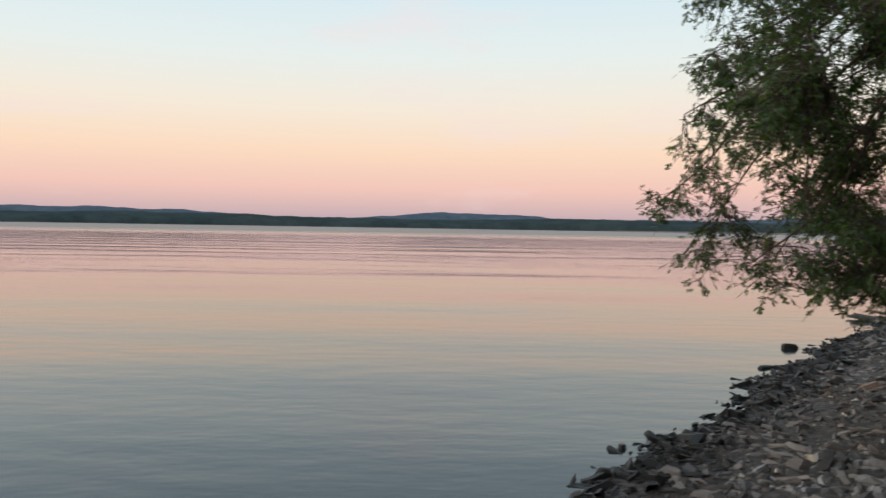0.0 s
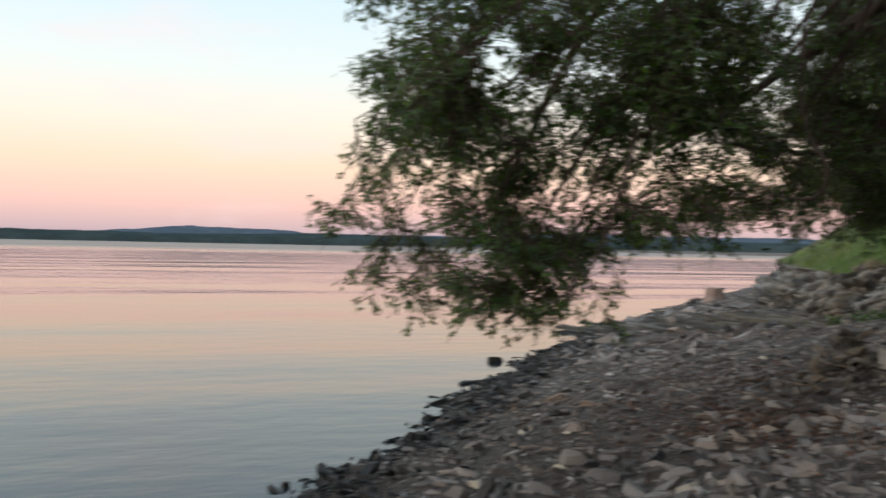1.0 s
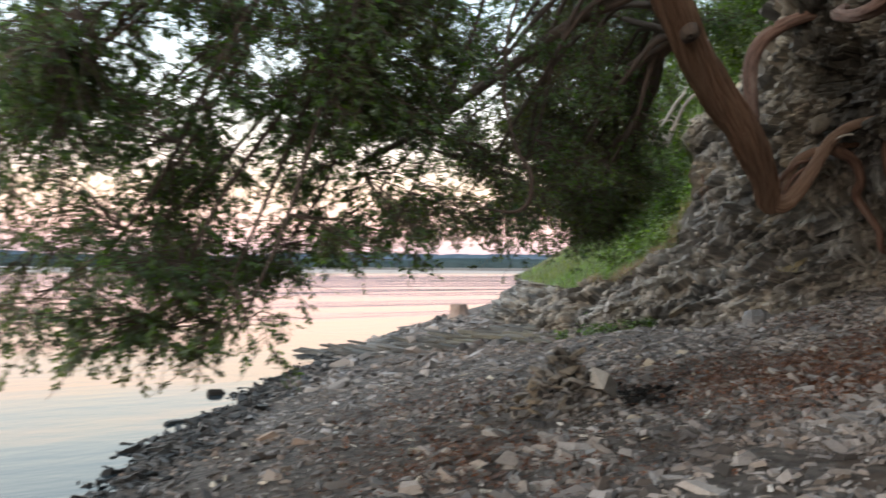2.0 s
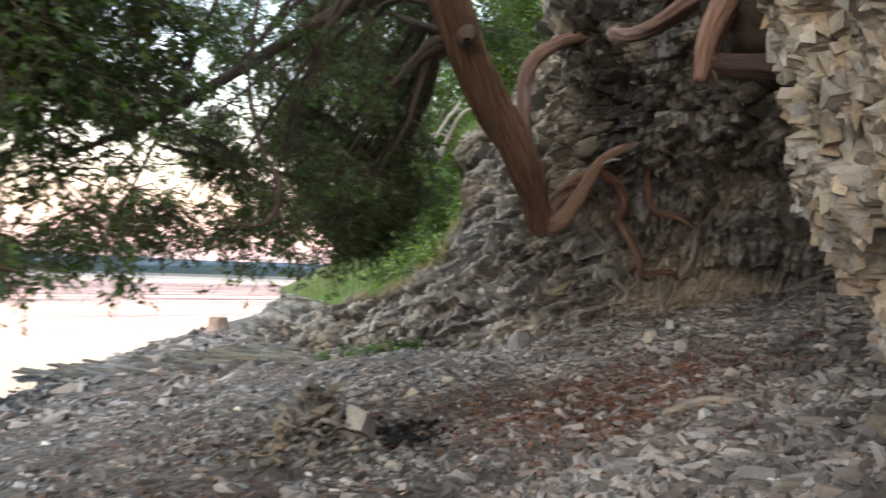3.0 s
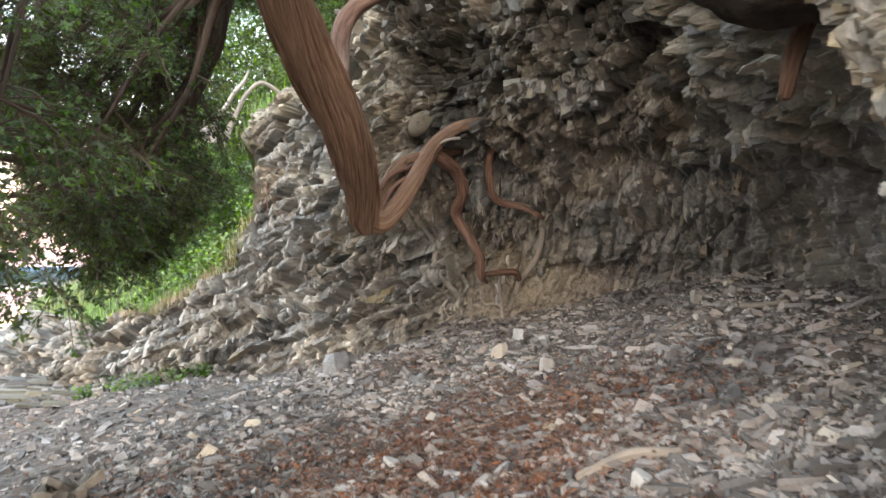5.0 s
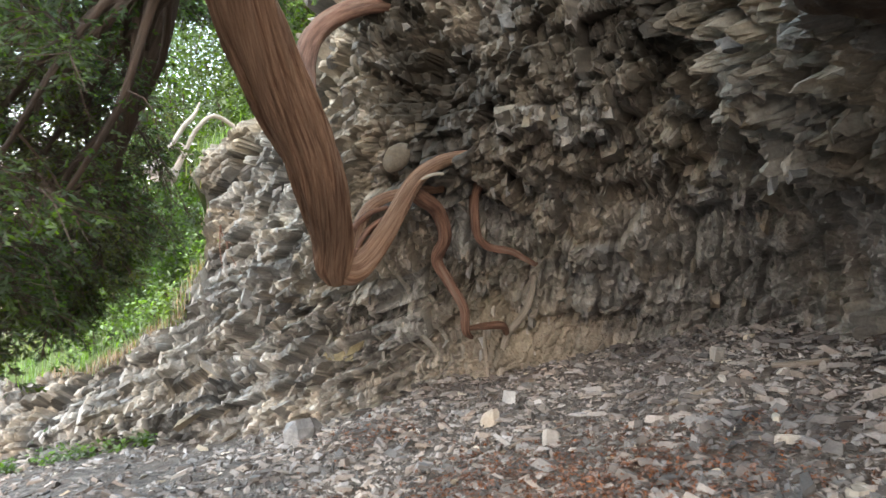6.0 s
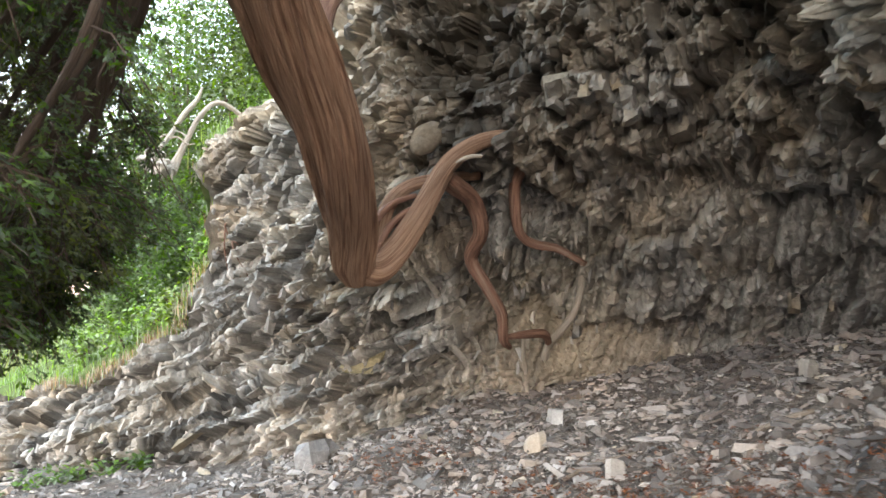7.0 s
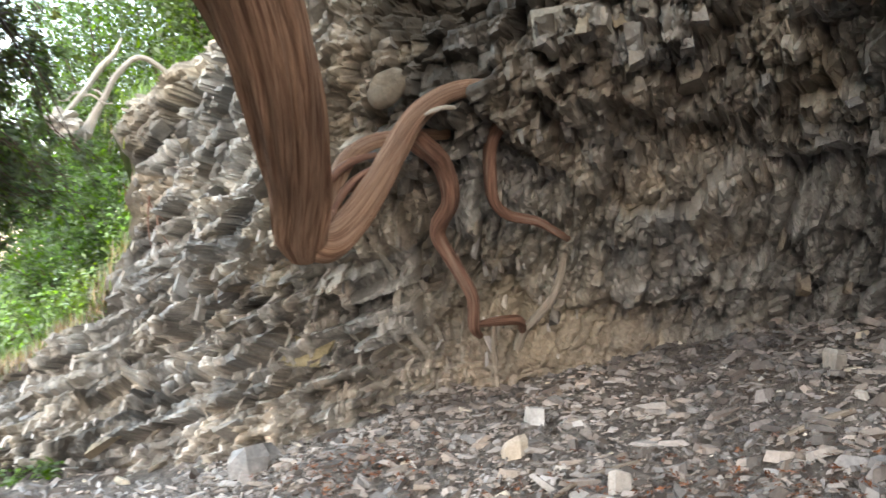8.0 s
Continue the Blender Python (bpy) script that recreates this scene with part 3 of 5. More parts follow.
disp = big * (1 - 0.6 * butt) + upper * (blk + 0.6 * mid + 0.7 * sml) + low * (flu + 0.4 * mid + 0.5 * sml + 0.2 * blk) + spur * (bed + 0.3 * sml + 0.3 * blk + 0.08 * stand * (fin_r[:, 2] + 0.2)) + (0.35 - 0.2 * spur) * chip + (0.3 * low + 0.3 * spur) * fin
close = upper * np.clip((5.0 - yy) / 0.5, 0, 1)
disp += close * (0.9 * sml + 0.8 * chip + 0.05 * value_noise(flat_p, (0.09, 0.09, 0.09), 79, 2))
disp += butt * (pil + 0.15 * blk + 0.5 * sml + 0.05 * value_noise(flat_p, (0.12, 0.12, 0.16), 77, 3))
step = upper * 0.6 * mid_s + low * 0.3 * mid_s + spur * 0.35 * bed_s
# smooth olive bulges of bedrock round the foot of the roots
bulge = low * np.clip(np.exp(-((yy - 6.45) / 0.62) ** 2 - ((zz - 2.0) / 0.34) ** 2) * 1.5 + 0.9 * np.exp(-((yy - 5.6) / 0.3) ** 2 - ((zz - 1.95) / 0.2) ** 2), 0, 1)
disp = disp * (1 - 0.62 * bulge) + bulge * (0.09 + 0.16 * value_noise(flat_p + 0.3 * zz[:, None], (0.34, 0.34, 0.6), 71, 2))
disp += 0.12 * value_noise(flat_p, (1.3, 1.3, 0.8), 18, 2) + 0.02 * value_noise(flat_p, (0.25, 0.25, 0.25), 19, 3)
# lightness of each piece of rock, and the bleached fins
tone = 1.0 + 0.7 * ((upper + butt) * (0.6 * blk_r[:, 1] + 0.4 * sml_r[:, 1] - 0.5) + low * (0.7 * flu_r[:, 1] + 0.3 * sml_r[:, 1] - 0.5) - 0.1 * spur + 1.7 * spur * (0.6 * bed_r[:, 2] + 0.25 * sml_r[:, 1] + 0.15 * blk_r[:, 1] - 0.46)) + 0.4 * (chip_r[:, 1] - 0.5) + 0.3 * (big_r[:, 1] - 0.5) + 1.25 * stand * spur * (0.4 + fin_r[:, 2]) + 0.35 * spur * (fin_r[:, 0] - 0.4)
# darker grey rock above, paler olive-tan bedrock along the foot of the bay
foot_band = low * np.clip((3.1 - zz) / 0.6, 0, 1) * np.clip((yy - 4.6) / 0.8, 0, 1)
tone = np.clip(tone - 0.2 * upper + 0.12 * foot_band + 0.2 * spur * np.clip((zz - 2.9) / 0.4, 0, 1) * np.clip((yy - 8.0) / 0.6, 0, 1), 0.25, 2.2)
inner = low * np.clip((5.9 - yy) / 0.8, 0, 1)  # blue-grey slate deep in the bay
hue = np.clip(0.5 + 0.25 * foot_band - 0.45 * inner + 0.1 * spur * np.clip((zz - 2.7) / 0.4, 0, 1) * np.clip((yy - 8.0) / 0.6, 0, 1) - 0.15 * spur - 0.15 * spur * np.clip((2.7 - zz) / 0.4, 0, 1) + 0.9 * (big_r[:, 2] - 0.5) + 0.6 * (blk_r[:, 2] - 0.5), 0, 1)
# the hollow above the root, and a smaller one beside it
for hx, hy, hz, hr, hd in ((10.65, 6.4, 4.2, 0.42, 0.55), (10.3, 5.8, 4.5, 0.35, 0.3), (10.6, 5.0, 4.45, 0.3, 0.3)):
    if hd > 0.5:  # deep ones: dark earth, and the hollow's shade painted into the tone
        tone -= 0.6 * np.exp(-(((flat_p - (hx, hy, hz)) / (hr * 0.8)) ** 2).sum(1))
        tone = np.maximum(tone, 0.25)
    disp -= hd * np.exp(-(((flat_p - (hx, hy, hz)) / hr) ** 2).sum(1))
# rootlet earth under the cliff's edge, the overhang's shade painted into its tone
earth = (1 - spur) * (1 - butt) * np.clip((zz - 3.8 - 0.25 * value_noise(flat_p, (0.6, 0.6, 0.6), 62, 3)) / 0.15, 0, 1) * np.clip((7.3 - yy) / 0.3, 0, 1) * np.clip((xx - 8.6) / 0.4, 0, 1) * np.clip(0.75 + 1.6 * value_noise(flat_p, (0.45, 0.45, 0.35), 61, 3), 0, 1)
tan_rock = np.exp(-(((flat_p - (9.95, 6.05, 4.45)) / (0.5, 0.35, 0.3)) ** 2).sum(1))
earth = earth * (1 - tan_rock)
# upper rock below y 5.7 is paler, and raised to offset the overhang's shade
tone = tone + 0.3 * upper * np.clip((5.7 - yy) / 0.8, 0, 1) + 0.4 * tan_rock - 0.3 * butt * np.clip((1.95 - zz) / 0.4, 0, 1)
hue = np.clip(hue + 0.5 * tan_rock - 0.5 * butt * np.clip((1.95 - zz) / 0.4, 0, 1), 0, 1)
# the recess behind the root arm is darkened the same way
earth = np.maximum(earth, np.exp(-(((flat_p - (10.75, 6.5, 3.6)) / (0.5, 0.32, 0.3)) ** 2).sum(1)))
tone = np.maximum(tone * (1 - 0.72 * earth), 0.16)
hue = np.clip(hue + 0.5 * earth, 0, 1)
# darker, slightly more olive rock along the toe of the slope
toe = spur * np.clip((yy - 9.2) / 1.0, 0, 1) * np.clip((2.0 - zz) / 0.5, 0, 1)
tone = np.clip(tone - 0.5 * toe + 0.2 * bulge, 0.2, 2.2)
hue = np.clip(hue + 0.1 * toe + 0.45 * bulge, 0, 1)
# worn edges: soften the steps of the slope a little


def worn(a):
    a = a.copy()
    a[1:-1] = 0.25 * a[:-2] + 0.5 * a[1:-1] + 0.25 * a[2:]
    a[:, 1:-1] = 0.25 * a[:, :-2] + 0.5 * a[:, 1:-1] + 0.25 * a[:, 2:]
    return a


rough_d = (disp + 0.0).reshape(P.shape[:2])
soft_d = worn(rough_d)
sp2 = 0.1 * spur.reshape(P.shape[:2])
disp = ((1 - sp2) * rough_d + sp2 * soft_d).ravel()
NF = 0.55 * N + 0.45 * face_dir[:, None, :]
NF /= np.linalg.norm(NF, axis=2)[..., None]
FACE = P + NF * (disp * fade).reshape(P.shape[:2])[..., None] + face_dir[:, None, :] * (step * fade).reshape(P.shape[:2])[..., None]


def rock_wall(name, c0, c1, material, label):
    me = mesh(name, FACE[c0:c1].reshape(-1, 3), grid_faces(c1 - c0, NV), material)
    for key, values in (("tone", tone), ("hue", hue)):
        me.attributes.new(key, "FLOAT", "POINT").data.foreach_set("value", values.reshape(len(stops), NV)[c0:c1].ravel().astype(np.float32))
    return tagged(part(name, me), label, "cliff", kind="structure")


turn_in = int(np.searchsorted(stops, run[int(4000 * 3.75 / 18)]))
buttress = rock_wall("wall_buttress", 0, turn_in + 1, M_TAN, "tan weathered shale buttress beside the cave")
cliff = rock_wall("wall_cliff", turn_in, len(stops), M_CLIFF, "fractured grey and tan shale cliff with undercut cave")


def on_face(y, z, out=0.0, lo=6.5, hi=12.5):
    """A point of the cliff's inner bay at the given y and z, standing out by some metres."""
    sel = (stops > 0) & (col[:, 0] > lo) & (col[:, 1] > 3.2) & (col[:, 1] < 14)
    q = FACE[sel].reshape(-1, 3)
    k = np.argsort(((q[:, 1] - y) ** 2 + (q[:, 2] - z) ** 2))[:12]
    p = q[k].mean(0)
    return (p[0] - out, y, z)


# hillside above the cliff, running back under turf
back = np.array([0.0, 0.25, 0.7, 1.5, 3.0, 6.0, 14.0, 40.0])
climb = np.array([0.0, 0.10, 0.35, 0.85, 1.9, 3.6, 6.5, 11.0])
crest = FACE[:, -1]
H = np.stack([crest[:, None, 0] - face_dir[:, None, 0] * back, crest[:, None, 1] - face_dir[:, None, 1] * back, crest[:, None, 2] - 0.03 + climb[None, :] + 0 * back], -1)
H = H[::3]
hp = H.reshape(-1, 3)
H = H + np.stack([0 * hp[:, 0], 0 * hp[:, 0], 0.12 * value_noise(hp, (1, 1, 9), 31, 3)], -1).reshape(H.shape)
hillside = part("hillside", mesh("hillside", H.reshape(-1, 3), grid_faces(*H.shape[:2]), M_TURF, True))
tagged(hillside, "steep turf bank above the shale cliff", "hillside", kind="structure")

# ---------- cedar ----------
cedar = tagged(new("cedar_tree"), "leaning old cedar with twisted red-brown trunk growing from the cliff", "tree")
cedar.location = (10.0, 7.0, 2.6)


def cedar_part(name, ob_pts, radii, label="", material=None, **kw):
    pts = [np.array(p, float) - (10.0, 7.0, 2.6) for p in ob_pts]
    return tube_part(name, material or M_BARK, pts, radii, cedar, label, **kw)


TRUNK = [(10.0, 7.09, 2.60), (9.88, 7.05, 2.70), (9.66, 6.93, 2.87), (9.36, 6.79, 3.03), (9.06, 6.67, 3.19), (8.76, 6.575, 3.36), (8.40, 6.49, 3.53), (8.075, 6.4, 3.68), (7.69, 6.27, 3.88), (7.07, 6.04, 4.25), (6.3, 5.8, 4.75), (5.0, 5.8, 5.4), (3.6, 5.9, 5.95)]
cedar_part("trunk", TRUNK, (0.085, 0.125, 0.135, 0.147, 0.16, 0.168, 0.165, 0.158, 0.152, 0.14, 0.12, 0.09, 0.04), "shaggy red-brown bark", sides=120, rings=300, ridge=0.24, seed=3)
cedar_part("root", [(9.92, 7.10, 2.70), (10.05, 7.0, 2.65), (10.16, 6.9, 2.76), (10.25, 6.8, 2.95), (10.34, 6.72, 3.15), (10.42, 6.62, 3.36), (10.54, 6.48, 3.5), (10.7, 6.33, 3.57), (11.1, 6.2, 3.62)],
           (0.085, 0.108, 0.09, 0.078, 0.068, 0.06, 0.052, 0.045, 0.04), "thick bare root arm", sides=32, rings=90, ridge=0.26, seed=8)
cedar_part("root", [(10.95, 6.6, 4.9), (10.5, 6.9, 4.86), (10.2, 7.1, 4.72), (10.0, 7.24, 4.52), (9.9, 7.28, 4.3), (9.8, 7.22, 4.02), (9.6, 7.05, 3.6), (9.5, 6.9, 3.3)],
           (0.06, 0.07, 0.08, 0.085, 0.085, 0.08, 0.07, 0.05), "", M_ROOT, sides=24, rings=60, ridge=0.26, seed=9)
cedar_part("root", [(10.1, 6.98, 2.8), (10.2, 7.0, 3.0), (10.3, 6.98, 3.14), (10.42, 6.9, 3.24), (10.6, 6.78, 3.3), (10.9, 6.6, 3.36)],
           (0.04, 0.05, 0.05, 0.045, 0.04, 0.035), "", sides=18, rings=40, ridge=0.26, seed=10)
cedar_part("root", [(10.345, 6.53, 3.35), (10.375, 6.49, 3.375), (10.42, 6.44, 3.395), (10.47, 6.4, 3.4)], (0.006, 0.013, 0.014, 0.012), "pale broken root", M_ROOT_PALE, sides=12, rings=24, ridge=0.2, seed=12)
cedar_part("root", [(10.5, 6.7, 3.3), (10.62, 6.66, 3.25), (10.85, 6.62, 3.17), (11.02, 6.63, 2.97), (11.18, 6.78, 2.79), (11.28, 6.7, 2.58), (11.38, 6.62, 2.37), (11.46, 6.64, 2.17), (11.6, 6.64, 2.1)],
           (0.05, 0.055, 0.055, 0.05, 0.05, 0.045, 0.04, 0.035, 0.02), "reddish root creeping down the rock", M_ROOT, sides=20, rings=70, ridge=0.4, seed=13)
cedar_part("root", [(10.9, 6.2, 3.62), (10.98, 6.22, 3.5), (11.06, 6.36, 3.32), (11.14, 6.4, 3.11), (11.22, 6.4, 2.96), (11.3, 6.33, 2.88), (11.4, 6.17, 2.84), (11.5, 6.05, 2.76), (11.62, 6.0, 2.72)],
           (0.045, 0.045, 0.04, 0.04, 0.038, 0.035, 0.03, 0.025, 0.02), "brown root looping over the rock", M_ROOT, sides=18, rings=60, ridge=0.4, seed=14)

cedar_part("limb", [(7.35, 6.02, 3.92), (7.75, 6.5, 4.45), (8.2, 7.05, 4.5), (8.33, 7.28, 4.13), (8.35, 7.35, 3.96), (8.34, 7.53, 3.58), (8.26, 7.68, 3.33), (8.17, 7.82, 3.15), (8.02, 7.95, 3.05), (7.6, 8.3, 3.0), (7.2, 8.5, 3.05)],
           (0.08, 0.085, 0.085, 0.085, 0.085, 0.08, 0.075, 0.07, 0.065, 0.04, 0.01), "heavy dark hanging limb", M_DARKBARK, sides=16, rings=70, ridge=0.2, seed=21)
cedar_part("limb", [(6.1, 5.8, 4.85), (5.6, 5.82, 4.3), (5.3, 5.85, 3.7), (5.21, 5.83, 3.22), (5.22, 5.81, 2.98), (5.26, 5.75, 2.72), (5.31, 5.67, 2.57), (5.32, 5.66, 2.47), (5.31, 5.69, 2.35), (5.26, 5.78, 2.29), (5.14, 5.98, 2.32)],
           (0.02, 0.016, 0.013, 0.012, 0.012, 0.014, 0.016, 0.016, 0.015, 0.012, 0.006), "bare hooked limb", M_DARKBARK, sides=14, rings=60, ridge=0.2, seed=22)
cedar_part("limb", [(6.95, 5.98, 4.3), (6.5, 6.6, 4.0), (5.99, 7.09, 3.52), (5.4, 7.25, 3.07), (4.9, 7.4, 2.77)], (0.06, 0.05, 0.042, 0.034, 0.015), "dark slanting bough", M_DARKBARK, sides=14, rings=50, ridge=0.2, seed=24)
for k, pts in enumerate([[(9.98, 7.04, 2.8), (10.1, 7.0, 2.98), (10.22, 6.93, 3.1), (10.36, 6.84, 3.16)], [(10.04, 6.99, 2.72), (10.14, 6.95, 2.9), (10.24, 6.88, 3.02), (10.36, 6.78, 3.1)], [(10.0, 7.06, 2.76), (10.16, 7.02, 2.9), (10.3, 6.94, 2.98), (10.44, 6.82, 3.06)]]):
    cedar_part("root", pts, (0.022, 0.026, 0.024, 0.016), "", M_ROOT, sides=12, rings=36, ridge=0.35, seed=25 + k)

BOUGHS = [((6.3, 5.75, 4.5), (2.25, 7.0, 2.65), 0.5), ((6.0, 5.75, 4.6), (1.95, 7.55, 2.12), 0.45), ((5.6, 5.75, 4.9), (2.2, 6.9, 3.35), 0.5), ((6.6, 5.8, 4.3), (2.15, 5.9, 1.5), 0.55),
          ((6.8, 5.85, 4.1), (3.1, 5.2, 1.45), 0.5), ((6.8, 5.85, 4.1), (3.7, 6.4, 1.45), 0.5), ((6.9, 5.9, 4.0), (4.8, 6.7, 1.95), 0.4), ((7.0, 5.9, 4.0), (5.6, 7.3, 2.0), 0.3),
          ((7.1, 5.9, 3.95), (6.7, 7.8, 2.15), 0.2), ((7.1, 5.9, 3.95), (7.6, 8.2, 2.25), 0.1), ((6.2, 5.75, 4.5), (3.0, 6.8, 3.0), 0.5), ((5.6, 5.75, 4.9), (2.3, 7.2, 4.1), 0.4),
          ((5.0, 5.8, 5.3), (2.3, 7.0, 4.7), 0.3), ((6.6, 5.8, 4.3), (4.6, 7.4, 3.2), 0.4), ((6.9, 5.9, 4.0), (6.2, 8.0, 3.2), 0.3), ((7.1, 5.9, 3.95), (7.6, 8.8, 3.3), 0.2),
          ((7.0, 5.9, 4.0), (5.8, 7.6, 4.6), 0.2), ((6.9, 5.9, 4.05), (8.4, 8.8, 4.4), 0.0), ((5.4, 5.8, 5.0), (4.2, 7.4, 4.6), 0.3), ((4.4, 5.85, 5.5), (2.8, 6.6, 5.4), 0.2)]
BOUGHS += [((6.6, 5.8, 4.3), (2.3, 5.3, 2.9), 0.4), ((6.6, 5.8, 4.3), (3.0, 6.0, 2.2), 0.5), ((6.9, 5.9, 4.0), (4.2, 6.0, 2.5), 0.4), ((7.0, 5.9, 4.0), (6.2, 7.0, 2.6), 0.2),
           ((7.1, 5.9, 3.95), (8.6, 8.2, 2.9), 0.0), ((5.8, 5.75, 4.8), (2.2, 6.7, 3.9), 0.4), ((7.1, 5.9, 3.95), (8.0, 9.2, 2.6), 0.1), ((6.0, 5.75, 4.6), (3.6, 6.2, 3.9), 0.4),
           ((7.0, 5.9, 4.0), (5.4, 8.2, 2.5), 0.3), ((7.0, 5.9, 4.0), (7.0, 9.4, 3.6), 0.2), ((6.8, 5.85, 4.1), (7.6, 7.8, 5.0), 0.0), ((6.6, 5.8, 4.3), (6.4, 7.4, 5.2), 0.0),
           ((6.7, 5.85, 4.2), (2.6, 6.6, 1.6), 0.5), ((5.2, 5.8, 5.2), (2.6, 5.4, 4.4), 0.3), ((6.9, 5.9, 4.05), (9.3, 9.4, 3.4), 0.0), ((7.0, 5.9, 4.0), (9.2, 8.4, 4.6), 0.0)]
# boughs with sag -0.3: unseen upper crown over the bay, added to shade it
BOUGHS += [((6.3, 5.75, 4.5), (8.6, 6.2, 5.9), -0.3), ((6.6, 5.8, 4.3), (8.2, 4.4, 5.7), -0.3), ((5.6, 5.75, 4.9), (6.6, 3.8, 5.8), -0.3), ((6.0, 5.75, 4.7), (9.4, 7.6, 6.2), -0.3),
           ((5.2, 5.8, 5.2), (4.6, 4.2, 5.8), -0.3), ((5.0, 5.8, 5.3), (7.2, 7.2, 6.8), -0.3), ((7.1, 5.9, 3.95), (7.5, 7.5, 2.35), 0.1), ((7.1, 5.9, 3.95), (7.9, 7.7, 2.7), 0.1), ((7.0, 5.9, 4.0), (7.0, 7.3, 2.7), 0.1), ((7.1, 5.9, 3.95), (8.2, 8.5, 2.4), 0.1), ((7.0, 5.9, 4.0), (8.8, 7.9, 3.6), 0.0), ((6.9, 5.9, 4.0), (8.2, 8.0, 3.9), 0.0),
           ((7.1, 5.9, 3.95), (8.85, 8.7, 2.3), 0.0), ((7.1, 5.9, 3.95), (8.8, 8.4, 2.6), 0.0), ((7.1, 5.9, 3.95), (8.95, 8.75, 2.9), 0.0), ((6.0, 5.75, 4.8), (2.1, 7.3, 2.9), 0.3), ((6.2, 5.75, 4.7), (2.5, 7.5, 2.05), 0.4), ((6.6, 5.8, 4.3), (2.85, 5.5, 1.5), 0.5), ((6.6, 5.8, 4.3), (3.1, 5.6, 1.6), 0.5),
           ((6.3, 5.75, 4.6), (8.4, 5.2, 5.9), -0.3), ((6.0, 5.75, 4.9), (7.6, 4.6, 6.1), -0.3), ((6.3, 5.75, 4.6), (9.4, 6.0, 6.2), -0.3)]
rt = np.random.RandomState(11)
branchlets, twigs = [], []


def clear_of_walk(p):
    """Whether a point hangs outside the head room over the beach path."""
    return p[1] > 5.0 + 0.36 * max(0.0, p[0] - 3.4) or p[2] > 4.2


def low_edge(x, y):
    """How low the foliage hangs; it lifts towards the trunk's foot."""
    e = np.interp(x, (1.5, 2.0, 3.3, 3.8, 5.0, 8.0, 9.5), (1.9, 1.42, 1.38, 1.75, 2.0, 2.08, 2.15))
    return e if x < 6.5 else max(e, np.interp(y - 0.9 * (x - 8.4), (6.5, 6.8, 7.0, 7.4, 7.8, 8.1, 8.5, 8.7, 9.0, 9.25, 10.0), (3.7, 3.3, 3.05, 2.75, 2.42, 2.15, 2.03, 2.5, 2.5, 2.2, 2.15)))


bough_lines = []


def in_gap(p):
    """Where the crown is thin: the airy middle over the slanting bough, and the side of the heavy limb that faces the bay."""
    if 4.5 < p[0] < 7.6 and abs(p[1] - 5.45 - 1.5 * (p[0] - 5.0) - 0.1) < 0.5 + 0.15 * (p[0] - 5.0) and p[2] > 2.72 + 0.2 * (p[0] - 4.7):
        return rt.uniform() < 0.48
    return p[0] > 6.9 and p[2] < 4.5 and p[1] < 6.85 + 0.6 * (p[0] - 7.2) and rt.uniform() < 0.74


def crown_edge(y, z):
    """How far the crown reaches out over the lake; the lowest bough goes farthest."""
    return max(0.246 * y, 1.26 + 0.09 * (y - 0.95)) if 1.85 < z < 2.35 else max(0.283 * y, 1.26 + 0.134 * (y - 0.95))


def add_branchlet(o, way, size):
    end = o + way * size
    for k in range(4):  # shorter where it would reach past the crown's outline
        if end[0] < crown_edge(end[1], end[2]):
            size *= 0.7
            end = o + way * size
    if not clear_of_walk(end) or end[0] < crown_edge(end[1], end[2]) or end[2] < low_edge(end[0], end[1]) + rt.exponential(0.12) or in_gap(o + way * size * 0.7):
        return
    branchlets.append((o, way, size))
    for j in range(int(5 + size * 14)):
        u = rt.uniform(0.2, 1.0)
        tw = way * rt.uniform(0.2, 0.9) + rt.uniform(-1, 1, 3) * (0.8, 0.8, 0.5) + (0, 0, -0.25)
        tw /= np.linalg.norm(tw)
        twigs.append((o + way * size * u + (0, 0, -0.08 * size * u), tw, rt.uniform(0.08, 0.26)))


trunk_line = spline(TRUNK, 300)
for a, b, sag in BOUGHS:
    a, b = np.array(a, float), np.array(b, float)
    if sag > -0.2:
        a = trunk_line[int(np.argmin(np.abs(trunk_line[:, 0] - min(7.5, 0.42 * b[0] + 4.2 + rt.uniform(-0.5, 0.5)))))]
    b[2] = max(b[2], low_edge(b[0], b[1]) + 0.2)
    ln = np.linalg.norm(b - a)
    m1 = a + (b - a) * 0.3 + rt.uniform(-0.2, 0.2, 3) * ln * 0.3 + (0, 0, 0.35 + sag * 0.3)
    m2 = a + (b - a) * 0.55 + rt.uniform(-0.2, 0.2, 3) * ln * 0.25 + (0, 0, 0.25)
    m3 = a + (b - a) * 0.82 + rt.uniform(-0.2, 0.2, 3) * ln * 0.12 + (0, 0, 0.12 - sag * 0.2)
    cedar_part("limb", [a, m1, m2, m3, b], (0.038, 0.028, 0.018, 0.011, 0.005), "", M_DARKBARK, sides=8, rings=34, ridge=0.15, seed=int(ln * 10))
    c = spline([a, m1, m2, m3, b], 60)
    bough_lines.append(c)
    for k in range(int(ln * 1.7)):
        q = 1 - rt.uniform(0, 0.92) ** 1.3
        way = (b - a) / ln * rt.uniform(0.1, 1.0) + rt.uniform(-1, 1, 3) * (0.95, 0.95, 0.6) + (0, 0, -0.2)
        add_branchlet(c[int(q * 59)], way / np.linalg.norm(way), rt.uniform(0.3, 0.8) * (1.1 - 0.6 * q))

